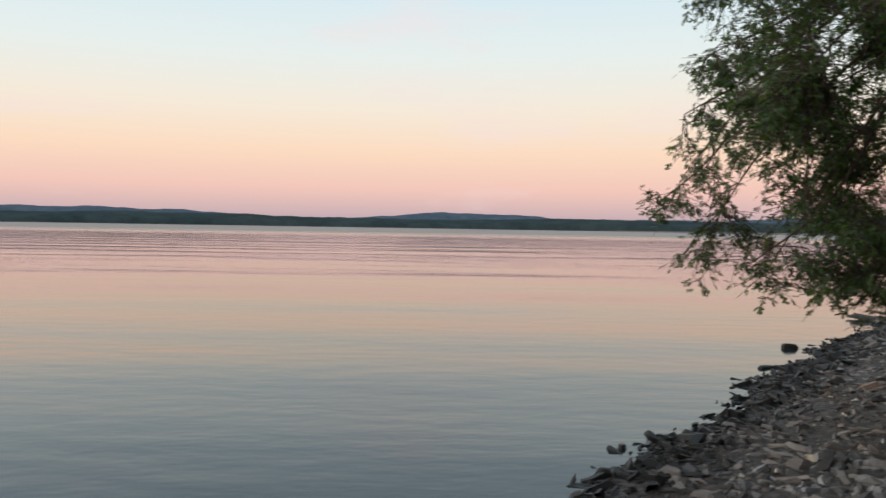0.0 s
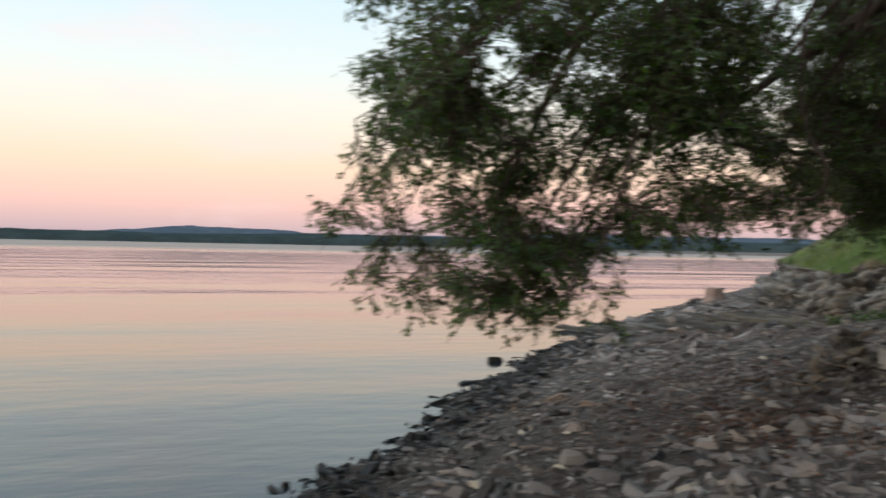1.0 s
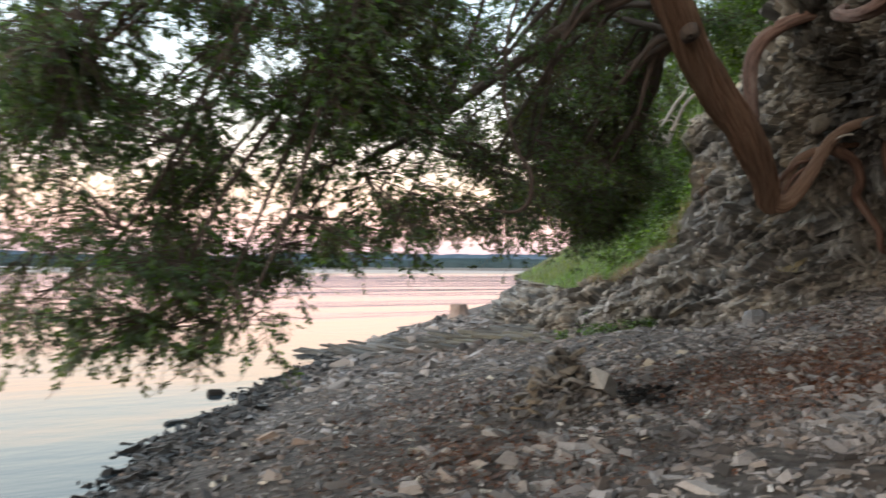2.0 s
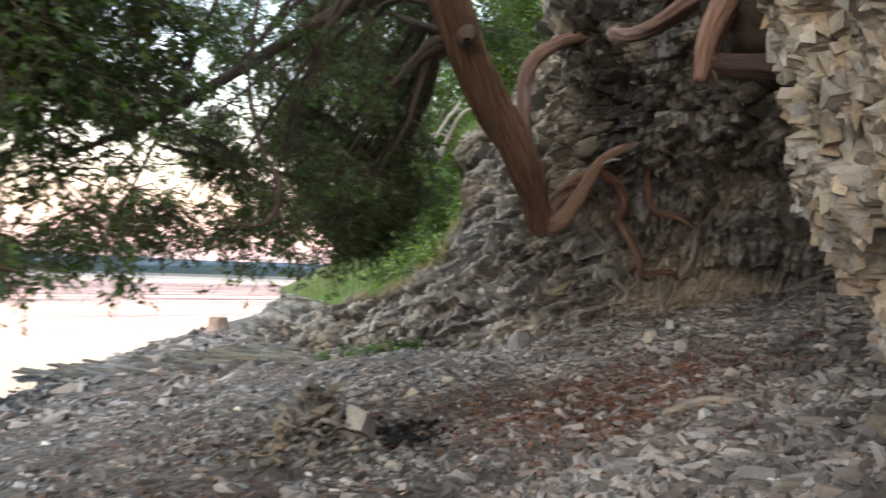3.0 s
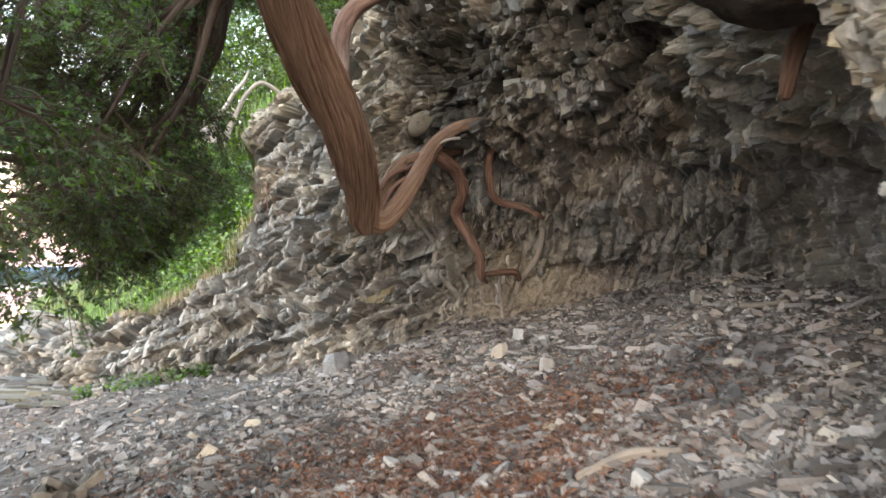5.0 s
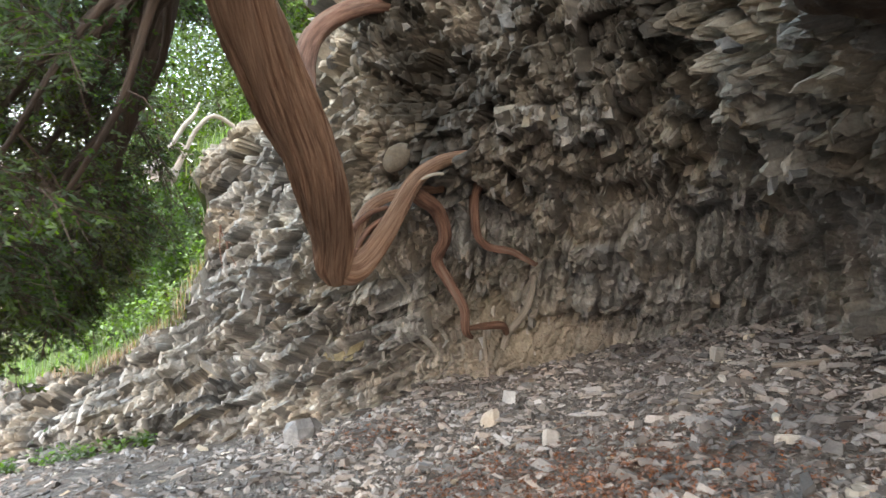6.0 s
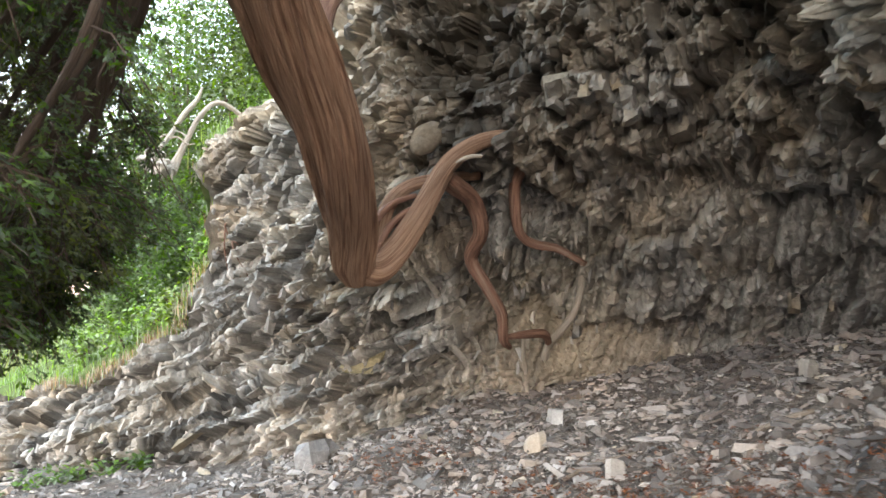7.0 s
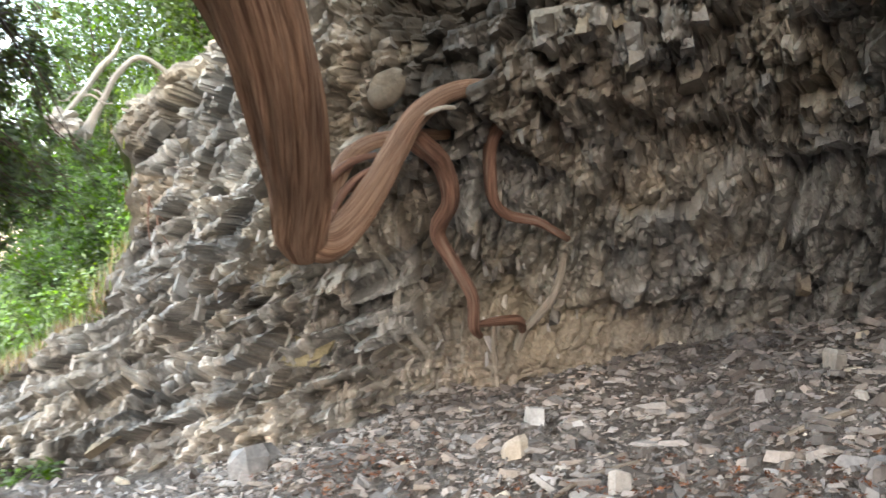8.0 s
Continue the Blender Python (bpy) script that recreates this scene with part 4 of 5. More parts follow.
# clumps of branchlets: each clump reaches from the nearest bough to its place in the crown
bough_pts = np.concatenate(bough_lines)
for k in range(470):
    x = rt.uniform(1.6, 9.2)
    front = 5.05 + 0.36 * max(0.0, x - 3.4)
    y = rt.uniform(front, front + (2.5 if x < 4.5 else 2.6))
    p = np.array((x, y, rt.uniform(low_edge(x, y), 5.3)))
    if p[0] < crown_edge(y, p[2]) + 0.05 or rt.uniform() < (0.22 if p[2] > 3.1 and x < 5 else np.interp(x, (2.5, 3.0, 5.4, 6.3, 6.8), (0.25, 0.5, 0.42, 0.25, 0.25))) or (x > 5 and p[2] < 3.0 and y - 0.9 * (x - 8.4) > 8.68 and rt.uniform() < 0.6) or (p[2] > 3.4 and x > 7.6 and p[1] < 7.6):
        continue
    d = np.linalg.norm(bough_pts - p, axis=1)
    j = int(np.argmin(d))
    if 0.15 < d[j] < 1.3:
        for i in range(6):
            e = p + rt.randn(3) * (0.17, 0.17, 0.12) - bough_pts[j]
            add_branchlet(bough_pts[j], e / np.linalg.norm(e), np.linalg.norm(e))


# fuller foliage high on the lake side
for k in range(62):
    p = np.array((rt.uniform(1.9, 4.0), rt.uniform(5.2, 7.6), rt.uniform(2.35, 4.9)) if k < 38 else (rt.uniform(3.7, 4.6), rt.uniform(5.2, 6.0), rt.uniform(2.5, 4.6)))
    d = np.linalg.norm(bough_pts - p, axis=1)
    j = int(np.argmin(d))
    if p[0] > crown_edge(p[1], p[2]) and 0.1 < d[j] < 1.3:
        for i in range(6):
            e = p + rt.randn(3) * (0.18, 0.18, 0.14) - bough_pts[j]
            add_branchlet(bough_pts[j], e / np.linalg.norm(e), np.linalg.norm(e))
# thick dark foliage round the heavy limb
limb_pts = np.array([(8.3, 7.1, 4.5), (8.43, 7.45, 3.72), (8.2, 7.7, 3.08), (7.5, 8.2, 2.75), (8.8, 8.4, 4.4), (7.6, 8.4, 3.6)])
for k in range(84):
    x, y = rt.uniform(6.8, 9.4), rt.uniform(6.9, 9.2)
    p = np.array((x, y, rt.uniform(low_edge(x, y), 5.2)))
    d = np.linalg.norm(limb_pts - p, axis=1)
    j = int(np.argmin(d))
    if 0.2 < d[j] < 1.1:
        for i in range(5):
            e = p + rt.randn(3) * (0.18, 0.18, 0.12) - limb_pts[j]
            add_branchlet(limb_pts[j], e / np.linalg.norm(e), np.linalg.norm(e))

# the thick clump that hangs before the grassy bank, and unseen canopy added to shade the bay
for middle, spread, count, low_z, high_z in (((8.85, 8.4, 2.7), (0.36, 0.36, 0.42), 80, 2.05, 3.6), ((8.0, 5.2, 5.75), (1.1, 0.9, 0.3), 24, 5.2, 6.6), ((2.95, 5.6, 1.75), (0.2, 0.2, 0.15), 9, 1.4, 2.2)):
    for k in range(count):
        p = np.array(middle) + rt.randn(3) * spread
        d = np.linalg.norm(bough_pts - p, axis=1)
        j = int(np.argmin(d))
        if 0.1 < d[j] < 1.2 and low_z < p[2] < high_z:
            for i in range(5):
                e = p + rt.randn(3) * (0.16, 0.16, 0.12) - bough_pts[j]
                add_branchlet(bough_pts[j], e / np.linalg.norm(e), np.linalg.norm(e))


def twig_mesh(items, radius=0.006, joints=2):
    """Thin three-sided twigs in one mesh."""
    vs, fs = [], []
    for o, w, ln in items:
        side = np.cross(w, (0.1, 0.2, 0.97))
        side /= np.linalg.norm(side) + 1e-9
        upv = np.cross(side, w)
        pts = [o, o + w * ln * 0.5 + (0, 0, 0.03), o + w * ln + (0, 0, -0.08 * ln)][:: 3 - joints]
        b = len(vs)
        for k, q in enumerate(pts):
            r = radius * (1, 0.7, 0.3)[k]
            vs += [q + side * r, q - side * r * 0.5 + upv * r * 0.87, q - side * r * 0.5 - upv * r * 0.87]
        for k in range(joints):
            for j in range(3):
                fs.append((b + 3 * k + j, b + 3 * k + 3 + j, b + 3 * k + 3 + (j + 1) % 3, b + 3 * k + (j + 1) % 3))
    return np.array(vs), fs


v, f = twig_mesh(branchlets, 0.007)
tagged(part("twigwork", mesh("twigwork", v - (10.0, 7.0, 2.6), f, M_DARKBARK), cedar), kind="stuff")
v, f = twig_mesh(twigs, 0.0028, 1)
tagged(part("twigwork", mesh("twigwork", v - (10.0, 7.0, 2.6), f, M_DARKBARK), cedar), kind="stuff")


def spray_shape(seed):
    """A flat fan of scaly cedar leaf, about 1 long: a stem with alternate fingers, each forked."""
    r = np.random.RandomState(seed)
    v, f = [], []

    def finger(o, a, ln, wd):
        d, w = np.array((math.cos(a), math.sin(a), 0)), np.array((-math.sin(a), math.cos(a), 0)) * wd
        b = len(v)
        z = r.uniform(-0.10, 0.03)
        v.extend([o, o + d * ln * 0.6 + w + (0, 0, z * 0.4), o + d * ln + (0, 0, z), o + d * ln * 0.6 - w + (0, 0, z * 0.4)])
        f.extend([(b, b + 3, b + 2), (b, b + 2, b + 1)])
    finger(np.zeros(3), 0, 1.0, 0.09)
    for k in range(4):
        at = 0.12 + 0.8 * k / 4
        side = 1 if k % 2 else -1
        finger(np.array((at, 0, 0)), side * r.uniform(0.5, 1.0), (0.46 - 0.22 * at) * r.uniform(0.8, 1.4), 0.1)
    return np.array(v), np.array(f)


SPRAYS = [spray_shape(s) for s in range(5)]


def sprays(items, per, seed, size=(0.10, 0.2), spread=0.07):
    r = np.random.RandomState(seed)
    pl, az, ay, ax = [], [], [], []
    for o, w, ln in items:
        for k in range(per):
            s = r.uniform(0.15, 1.0)
            pl.append(o + w * ln * s + r.uniform(-spread, spread, 3) + (0, 0, -0.08 * ln * s))
            az.append(math.atan2(w[1], w[0]) + r.uniform(-1.3, 1.3))
            ay.append(r.uniform(0.0, 1.1))
            ax.append(r.uniform(-0.9, 0.9))
    k = len(pl)
    sc = r.uniform(*size, k)[:, None] * np.array((1, 1, 1))
    return scatter(SPRAYS, np.array(pl), rotations(np.array(ax), np.array(ay), np.array(az)), sc, r.randint(0, len(SPRAYS), k))


v, f = sprays(twigs, 3, 5, (0.05, 0.1), 0.03)
crown = part("crown", mesh("crown", v - (10.0, 7.0, 2.6), f, M_CEDAR), cedar, "drooping dark green cedar sprays with brown tips")
tagged(crown, kind="stuff")

# ---------- shrubs and grass on the bank ----------


def leaf_shape(seed):
    r = np.random.RandomState(seed)
    w = r.uniform(0.22, 0.34)
    v = np.array([(0, 0, 0), (0.35, w, 0.05), (1, 0, -0.12), (0.35, -w, 0.05)])
    return v, np.array([(0, 2, 1), (0, 3, 2)])


LEAVES = [leaf_shape(s) for s in range(4)]


def bush(name, base, size, count, seed, material, label, leaf=(0.05, 0.11), stems=7):
    """A shrub: stems from one base, leaves in clumps round their ends."""
    r = np.random.RandomState(seed)
    root = tagged(new(name), label, "shrub")
    root.location = base
    tips = []
    for k in range(stems):
        a = r.uniform(0, 6.28)
        tip = np.array((math.cos(a) * size[0] * r.uniform(0.2, 0.9), math.sin(a) * size[1] * r.uniform(0.2, 0.9), size[2] * r.uniform(0.5, 1.0)))
        tube_part("stem", M_DARKBARK, [(0, 0, -0.1), tip * 0.5 + (0, 0, 0.1 * size[2]), tip], (0.03, 0.02, 0.006), root, sides=6, rings=10, ridge=0.1, seed=k)
        tips += [tip * s for s in (0.45, 0.7, 0.9, 1.0)]
    tips = np.array(tips)
    c = tips[r.randint(0, len(tips), count // 16)] + r.randn(count // 16, 3) * np.array(size) * 0.22
    p = c[r.randint(0, len(c), count)] + r.randn(count, 3) * 0.09
    t = rotations(r.uniform(-0.8, 0.8, count), r.uniform(-0.4, 1.0, count), r.uniform(0, 6.28, count))
    v, f = scatter(LEAVES, p, t, r.uniform(*leaf, count)[:, None] * np.ones(3), r.randint(0, 4, count))
    tagged(part("leaves", mesh("leaves", v, f, material), root), kind="stuff")
    return root


def bank_point(y, b):
    """A point on the hillside: by its y along the crest, b metres behind it."""
    k = np.argmin(np.abs(crest[:, 1] - y) + 100 * (stops < run[int(4000 * 9 / 18)]))
    return crest[k] - face_dir[k] * b + (0, 0, np.interp(b, back, climb) - 0.05)


for k, (y, b, size, count) in enumerate([(10.9, 2.2, (1.2, 1.2, 1.8), 8000), (12.6, 2.6, (1.4, 1.5, 2.2), 9000), (14.5, 2.2, (1.5, 1.5, 2.4), 9000),
                                         (11.6, 4.6, (1.8, 1.8, 3.2), 9000), (16.5, 2.5, (1.6, 1.6, 2.6), 7000), (14.0, 5.5, (2.2, 2.2, 4.0), 10000), (20, 3, (2, 2, 3.2), 7000),
                                         (11.3, 1.2, (0.8, 0.8, 1.1), 5000), (12.0, 1.5, (0.9, 0.9, 1.2), 6000), (13.2, 1.4, (0.9, 0.9, 1.1), 5000), (10.1, 2.4, (1.2, 1.2, 2.4), 9000),
                                         (10.95, 2.8, (1.6, 1.6, 4.4), 14000), (12.4, 2.8, (1.8, 1.8, 4.6), 14000), (14.2, 2.6, (2.0, 2.0, 4.6), 12000), (16.5, 3.2, (2.4, 2.4, 5), 14000),
                                         (12.8, 3.9, (2.4, 2.2, 7.0), 15000), (11.2, 3.6, (1.8, 1.8, 6.4), 12000), (14.4, 4.4, (2.4, 2.4, 7.0), 13000)]):
    bush("shrub", tuple(bank_point(y, b)), size, count, 40 + k, M_GREEN, "leafy green shrub growing on the grassy bank")


M_WEED = mat("weed_leaf", (0.13, 0.22, 0.05), (0.21, 0.31, 0.08), 0.55, 1.4, (0.26, 0.27, 0.09), 0.5, 30, 0.1, 40, 0.4, spec=0.3)
for k, (y, b, w) in enumerate([(10.5, 0.25, 0.3), (10.7, 0.5, 0.35), (11.1, 0.3, 0.3), (11.5, 0.45, 0.35), (12.1, 0.4, 0.35), (12.9, 0.5, 0.4)]):
    bush("weed_clump", tuple(bank_point(y, b)), (w, w, w * 1.3), 900, 80 + k, M_WEED, "bright green leafy weeds at the edge of the bank", (0.04, 0.09), 5)


def blades(points, seed, ln=(0.12, 0.34), wd=0.006):
    """Bent grass blades, three joints each."""
    r = np.random.RandomState(seed)
    k = len(points)
    a, L, bend = r.uniform(0, 6.28, k), r.uniform(*ln, k), r.uniform(0.2, 0.9, k)
    d = np.stack([np.cos(a), np.sin(a), 0 * a], -1)
    s = np.stack([-np.sin(a), np.cos(a), 0 * a], -1) * wd
    upv = np.array((0, 0, 1.0))
    p1 = points + L[:, None] * (0.5 * upv + 0.12 * bend[:, None] * d)
    p2 = points + L[:, None] * (0.88 * upv + 0.5 * bend[:, None] * d) - (0, 0, 0.0)
    v = np.stack([points - s, points + s, p1 + s * 0.8, p1 - s * 0.8, p2], 1).reshape(-1, 3)
    f = (np.array([(0, 1, 2), (0, 2, 3), (3, 2, 4)])[None] + (np.arange(k) * 5)[:, None, None]).reshape(-1, 3)
    return v, f


rg = np.random.RandomState(21)
gp = np.array([bank_point(y, b) for y, b in zip(10.35 + 9 * rg.uniform(0, 1, 9000) ** 1.8, np.abs(rg.randn(9000)) * 1.1)])
v, f = blades(gp + rg.uniform(-0.12, 0.12, gp.shape) * (1, 1, 0.25), 22, (0.07, 0.3))
tagged(part("grass", mesh("grass", v, f, M_GRASS)), "bright green grass on the bank", "grass", kind="stuff")

dp = np.array([crest[np.argmin(np.abs(crest[:, 1] - y) + 100 * (stops < run[int(4000 * 9 / 18)]))] for y in rg.uniform(10.4, 13.5, 1600)])
v, f = blades(dp + rg.uniform(-0.1, 0.1, dp.shape) * (1, 1, 0.3) - (0.03, 0, 0.02), 23, (0.06, 0.2), 0.004)
tagged(part("dry_grass", mesh("dry_grass", v, f, M_STRAW)), "tan dead grass fringing the edge of the bank", "grass", kind="stuff")

# ---------- roots on the face ----------
for k, (pts, radii, lab) in enumerate([
        ([(11.55, 6.0, 2.78), (11.6, 6.03, 2.73), (11.76, 6.09, 2.55), (11.88, 6.19, 2.36), (12.02, 6.37, 2.19), (12.12, 6.48, 2.1), (12.22, 6.57, 1.9), (12.22, 6.6, 1.7)], (0.015, 0.022, 0.027, 0.03, 0.032, 0.034, 0.032, 0.03), "pale bare root hanging down to the shingle"),
        ([(11.5, 6.64, 2.18), (11.72, 6.55, 2.2), (11.9, 6.45, 2.2), (12.05, 6.46, 2.13)], (0.02, 0.034, 0.034, 0.03), "short brown root bridging two others on the rock"),
        ([(11.9, 6.62, 2.2), (12.05, 6.68, 2.02), (12.15, 6.7, 1.86), (12.18, 6.7, 1.66)], (0.014, 0.02, 0.021, 0.016), "tan root stub standing at the rock's foot")]):
    tagged(tube_part("root", M_ROOT_PALE if k != 1 else M_ROOT, pts, radii, None, lab, sides=14, rings=50, ridge=0.38, seed=30 + k), lab, "root", "roots on the cliff")

# a dead root sticking out of the cliff top, and dry roots below it
dead = tube_part("dead_root", M_ROOT_PALE, [(12.75, 9.95, 4.55), (12.4, 10.1, 4.72), (12.2, 10.2, 4.55), (12.1, 10.28, 4.3), (12.02, 10.34, 4.08), (11.96, 10.37, 3.94)], (0.03, 0.03, 0.028, 0.028, 0.04, 0.06), None, sides=14, rings=50, ridge=0.4, seed=41)
tagged(dead, "pale dead root with a frayed end jutting from the cliff top", "root")
for k, (way, ln, r) in enumerate([((0.1, 0.6, 0.35), 0.3, 0.012), ((-0.5, 0.5, -0.7), 0.16, 0.03), ((-0.4, -0.4, -0.8), 0.15, 0.03), ((-0.8, 0.1, -0.4), 0.17, 0.03), ((-0.2, 0.7, -0.3), 0.18, 0.02), ((-0.3, -0.7, -0.2), 0.16, 0.02)]):
    e = np.array((12.1, 10.28, 4.3) if k == 0 else (11.96, 10.37, 3.95))
    w = np.array(way)
    pts, r = [e, e + w * ln * 0.5 + (0, 0, 0.015), e + w * ln], (r, r * 0.7, 0.003)
    tube_part("splinter", M_ROOT_PALE, pts, r, dead, sides=8, rings=12, ridge=0.2, seed=50 + k)
rd = np.random.RandomState(91)
for k in range(5):
    y, z = 10.2 + rd.uniform(-0.15, 0.12), 3.35 + rd.uniform(-0.2, 0.2)
    dy, dz = rd.uniform(-0.3, 0.05), -rd.uniform(0.3, 0.6)
    p = np.array(on_face(y, z, 0.02))
    bend = rd.uniform(-0.05, 0.05, 3)
    ob = tube_part("dry_root", M_ROOT, [p, p + (-0.06, dy * 0.5, dz * 0.5) + bend, p + (-0.08, dy, dz)], (0.011, 0.009, 0.004), None, sides=8, rings=16, ridge=0.3, seed=60 + k)
    tagged(ob, "dry tan root dangling from the bank edge", "root", "dry roots on the bank")

# earth of the overhang between the buttress and the bay, with the roots that hold it
M_EARTH = mat("dark_earth", (0.028, 0.02, 0.015), (0.07, 0.05, 0.036), 0.95, 5, (0.09, 0.06, 0.038), 0.5, 40, 1.0, 30, 0.0, "", distance=0.04)
ea, eb = np.meshgrid(np.linspace(0, 2 * math.pi, 90, endpoint=False), np.linspace(-0.5 * math.pi, 0.5 * math.pi, 50), indexing="ij")
ball = np.stack([np.cos(eb) * np.cos(ea), np.cos(eb) * np.sin(ea), np.sin(eb)], -1).reshape(-1, 3)
eq = ball * (0.72, 0.5, 0.58) + (7.55, 3.55, 3.84)
eq = eq + ball * (0.16 * value_noise(eq, (0.4, 0.4, 0.4), 44, 3) + 0.05 * value_noise(eq, (0.1, 0.1, 0.1), 45, 2))[:, None]
ev = eq.reshape(90, 50, 3)
overhang = part("wall_overhang", mesh("wall_overhang", np.concatenate([ev, ev[:1]]).reshape(-1, 3), grid_faces(91, 50), M_EARTH, True))
tagged(overhang, "dark earth overhang knit with roots beside the buttress", "overhang", kind="structure")
for k, (pts, r, lab) in enumerate([([(7.25, 3.7, 4.05), (7.0, 3.72, 3.78), (6.86, 3.79, 3.52), (6.8, 3.82, 3.34), (6.775, 3.83, 3.17)], (0.09, 0.085, 0.078, 0.066, 0.035), "thick red-brown root stub hanging from the overhang"),
                                   ([(6.82, 3.86, 3.3), (6.84, 3.7, 3.24), (6.88, 3.54, 3.215), (6.92, 3.38, 3.2), (6.98, 3.15, 3.22)], (0.045, 0.06, 0.065, 0.06, 0.05), "thick dark root lying along the foot of the overhang"),
                                   ([(7.1, 3.65, 3.9), (7.35, 4.1, 3.86), (7.75, 4.6, 3.86), (8.2, 5.05, 3.98), (8.7, 5.5, 4.2), (9.5, 5.9, 4.5)], (0.07, 0.065, 0.06, 0.055, 0.05, 0.04), "long brown root spanning from the overhang to the tree"),
                                   ([(7.3, 3.8, 4.1), (7.9, 4.5, 4.2), (8.5, 4.9, 4.22), (9.2, 5.3, 4.4), (9.9, 5.6, 4.7)], (0.05, 0.055, 0.05, 0.045, 0.04), "dark root running under the cliff edge"),
                                   ([(7.95, 3.25, 3.6), (7.86, 3.42, 3.35), (7.8, 3.5, 3.15), (7.74, 3.54, 2.95)], (0.035, 0.04, 0.05, 0.034), "short red-brown root stub hanging by the buttress")]):
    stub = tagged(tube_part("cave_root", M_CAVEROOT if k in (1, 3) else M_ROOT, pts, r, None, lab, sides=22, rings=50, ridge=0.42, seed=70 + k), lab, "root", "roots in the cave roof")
    if k == 0:  # frayed ends
        for i in range(7):
            e = np.array((6.79, 3.82, 3.24)) + (0.03 * math.cos(i * 0.9), 0.05 * math.sin(i * 0.9), 0.02 * (i % 3))
            tube_part("rootlet", M_ROOT, [e, e + (0.01 * math.cos(i), 0.02 * math.sin(i * 1.7), -0.05), e + (0.03 * math.cos(i * 2), 0.035 * math.sin(i * 1.7), -0.09 - 0.015 * (i % 3))], (0.014, 0.01, 0.003), stub, sides=7, rings=10, ridge=0.2, seed=170 + i)

# ---------- stump and boulders along the far beach ----------
stump = tagged(new("tree_stump"), "weathered reddish tree stump on the beach", "stump")
stump.location = (17.3, 24.1, float(ground_z(17.3, 24.1)) - 0.03)
tube_part("bole", M_CUT, [(0, 0, 0), (0.01, 0, 0.2), (0.0, 0.02, 0.5)], (0.33, 0.27, 0.25), stump, sides=20, rings=12, ridge=0.45, seed=80, rounded=False)
tube_part("cut_top", M_CUT, [(0, 0.02, 0.49), (0, 0.02, 0.515)], (0.245, 0.235), stump, "pale sawn top", sides=20, rings=3, ridge=0.15, seed=81, rounded=False)


def lone_stone(name, x, y, size, material, label, seed, flat=0.5, turn=0.0, z=None, sides=7, tilt=0.1, group=""):
    """A single stone set a little into the ground."""
    v, f = stone_shape(seed, sides, flat, 0.8)
    ob = new(name, mesh(name, v, f, material))
    r = np.random.RandomState(seed)
    ob.matrix_world = pose(x, y, (float(ground_z(x, y)) if z is None else z) + size[2] * flat * 0.32, r.uniform(-tilt, tilt) * 57, r.uniform(-tilt, tilt) * 57, turn) @ Matrix.Diagonal((*size, 1))
    return tagged(ob, label, "stone", group)


for k, (x, y, sz, m_, lab) in enumerate([(30.5, 38.5, 1.0, M_SLAB, "dark boulder at the water's edge"), (33, 39.5, 0.8, M_SLAB, "dark boulder at the water's edge"), (38.5, 43.8, 1.5, M_PALE, "pale boulder on the far beach")]):
    lone_stone("boulder", x, y, (sz, sz * 0.8, sz * 0.9), m_, lab, 90 + k, 0.8, 30 * k, None, 8, 0.1, "boulders on the far beach")

# ---------- stones one can tell apart ----------
lone_stone("rock_in_water", 5.67, 13.47, (0.34, 0.22, 0.24), M_WET, "small dark rock standing in the shallows", 101, 0.6, 10, -0.05)
lone_stone("rock_in_water", 4.55, 11.5, (0.42, 0.2, 0.12), M_WET, "flat dark wet stone at the waterline", 102, 0.5, 30, -0.02)
for k, (x, y, sz, m_, lab, fl) in enumerate([
        (11.38, 8.3, (0.62, 0.55, 0.5), M_GREYSTONE, "large grey flat-topped stone at the cliff foot", 0.4), (11.45, 6.25, (0.26, 0.13, 0.22), M_PALE, "white angular stone chip on shingle", 0.5),
        (10.95, 6.25, (0.16, 0.12, 0.2), M_PALE, "pale upright stone with an ochre tint", 0.7), (10.25, 5.54, (0.15, 0.13, 0.15), M_PALE, "pale blocky stone on shingle", 0.7),
        (11.16, 4.5, (0.28, 0.2, 0.2), M_PALE, "pale rounded stone on shingle", 0.6), (8.52, 6.03, (0.2, 0.15, 0.14), M_PALE, "smooth pale flat stone", 0.45),
        (7.28, 3.78, (0.16, 0.10, 0.12), M_PALE, "pale stone chip among shingle", 0.5), (8.2, 5.2, (0.13, 0.09, 0.1), M_PALE, "pale stone chip among litter", 0.5),
        (7.9, 4.25, (0.2, 0.13, 0.14), M_PALE, "pale angular stone by the driftwood", 0.5), (8.14, 11.53, (0.36, 0.24, 0.22), M_STONE, "dark flat stone on the upper beach", 0.5),
        (5.95, 6.13, (0.3, 0.2, 0.16), M_STONE, "grey flat stone on the beach", 0.4), (5.9, 6.8, (0.26, 0.16, 0.14), M_PALE, "pale flat stone on the beach", 0.4),
        (3.4, 6.95, (0.2, 0.12, 0.12), M_PALE, "pale flat stone near the waterline", 0.4), (11.3, 5.5, (0.22, 0.14, 0.14), M_STONE, "grey angular stone on shingle", 0.5),
        (9.6, 4.0, (0.2, 0.13, 0.12), M_PALE, "tan flat stone on shingle", 0.4), (8.9, 3.7, (0.24, 0.16, 0.12), M_OCHRE, "tan flat stone near the buttress", 0.4)]):
    lone_stone("stone", x, y, sz, m_, lab, 110 + k, fl, 47 * k % 360, None, 7, 0.15, "larger stones on the beach")

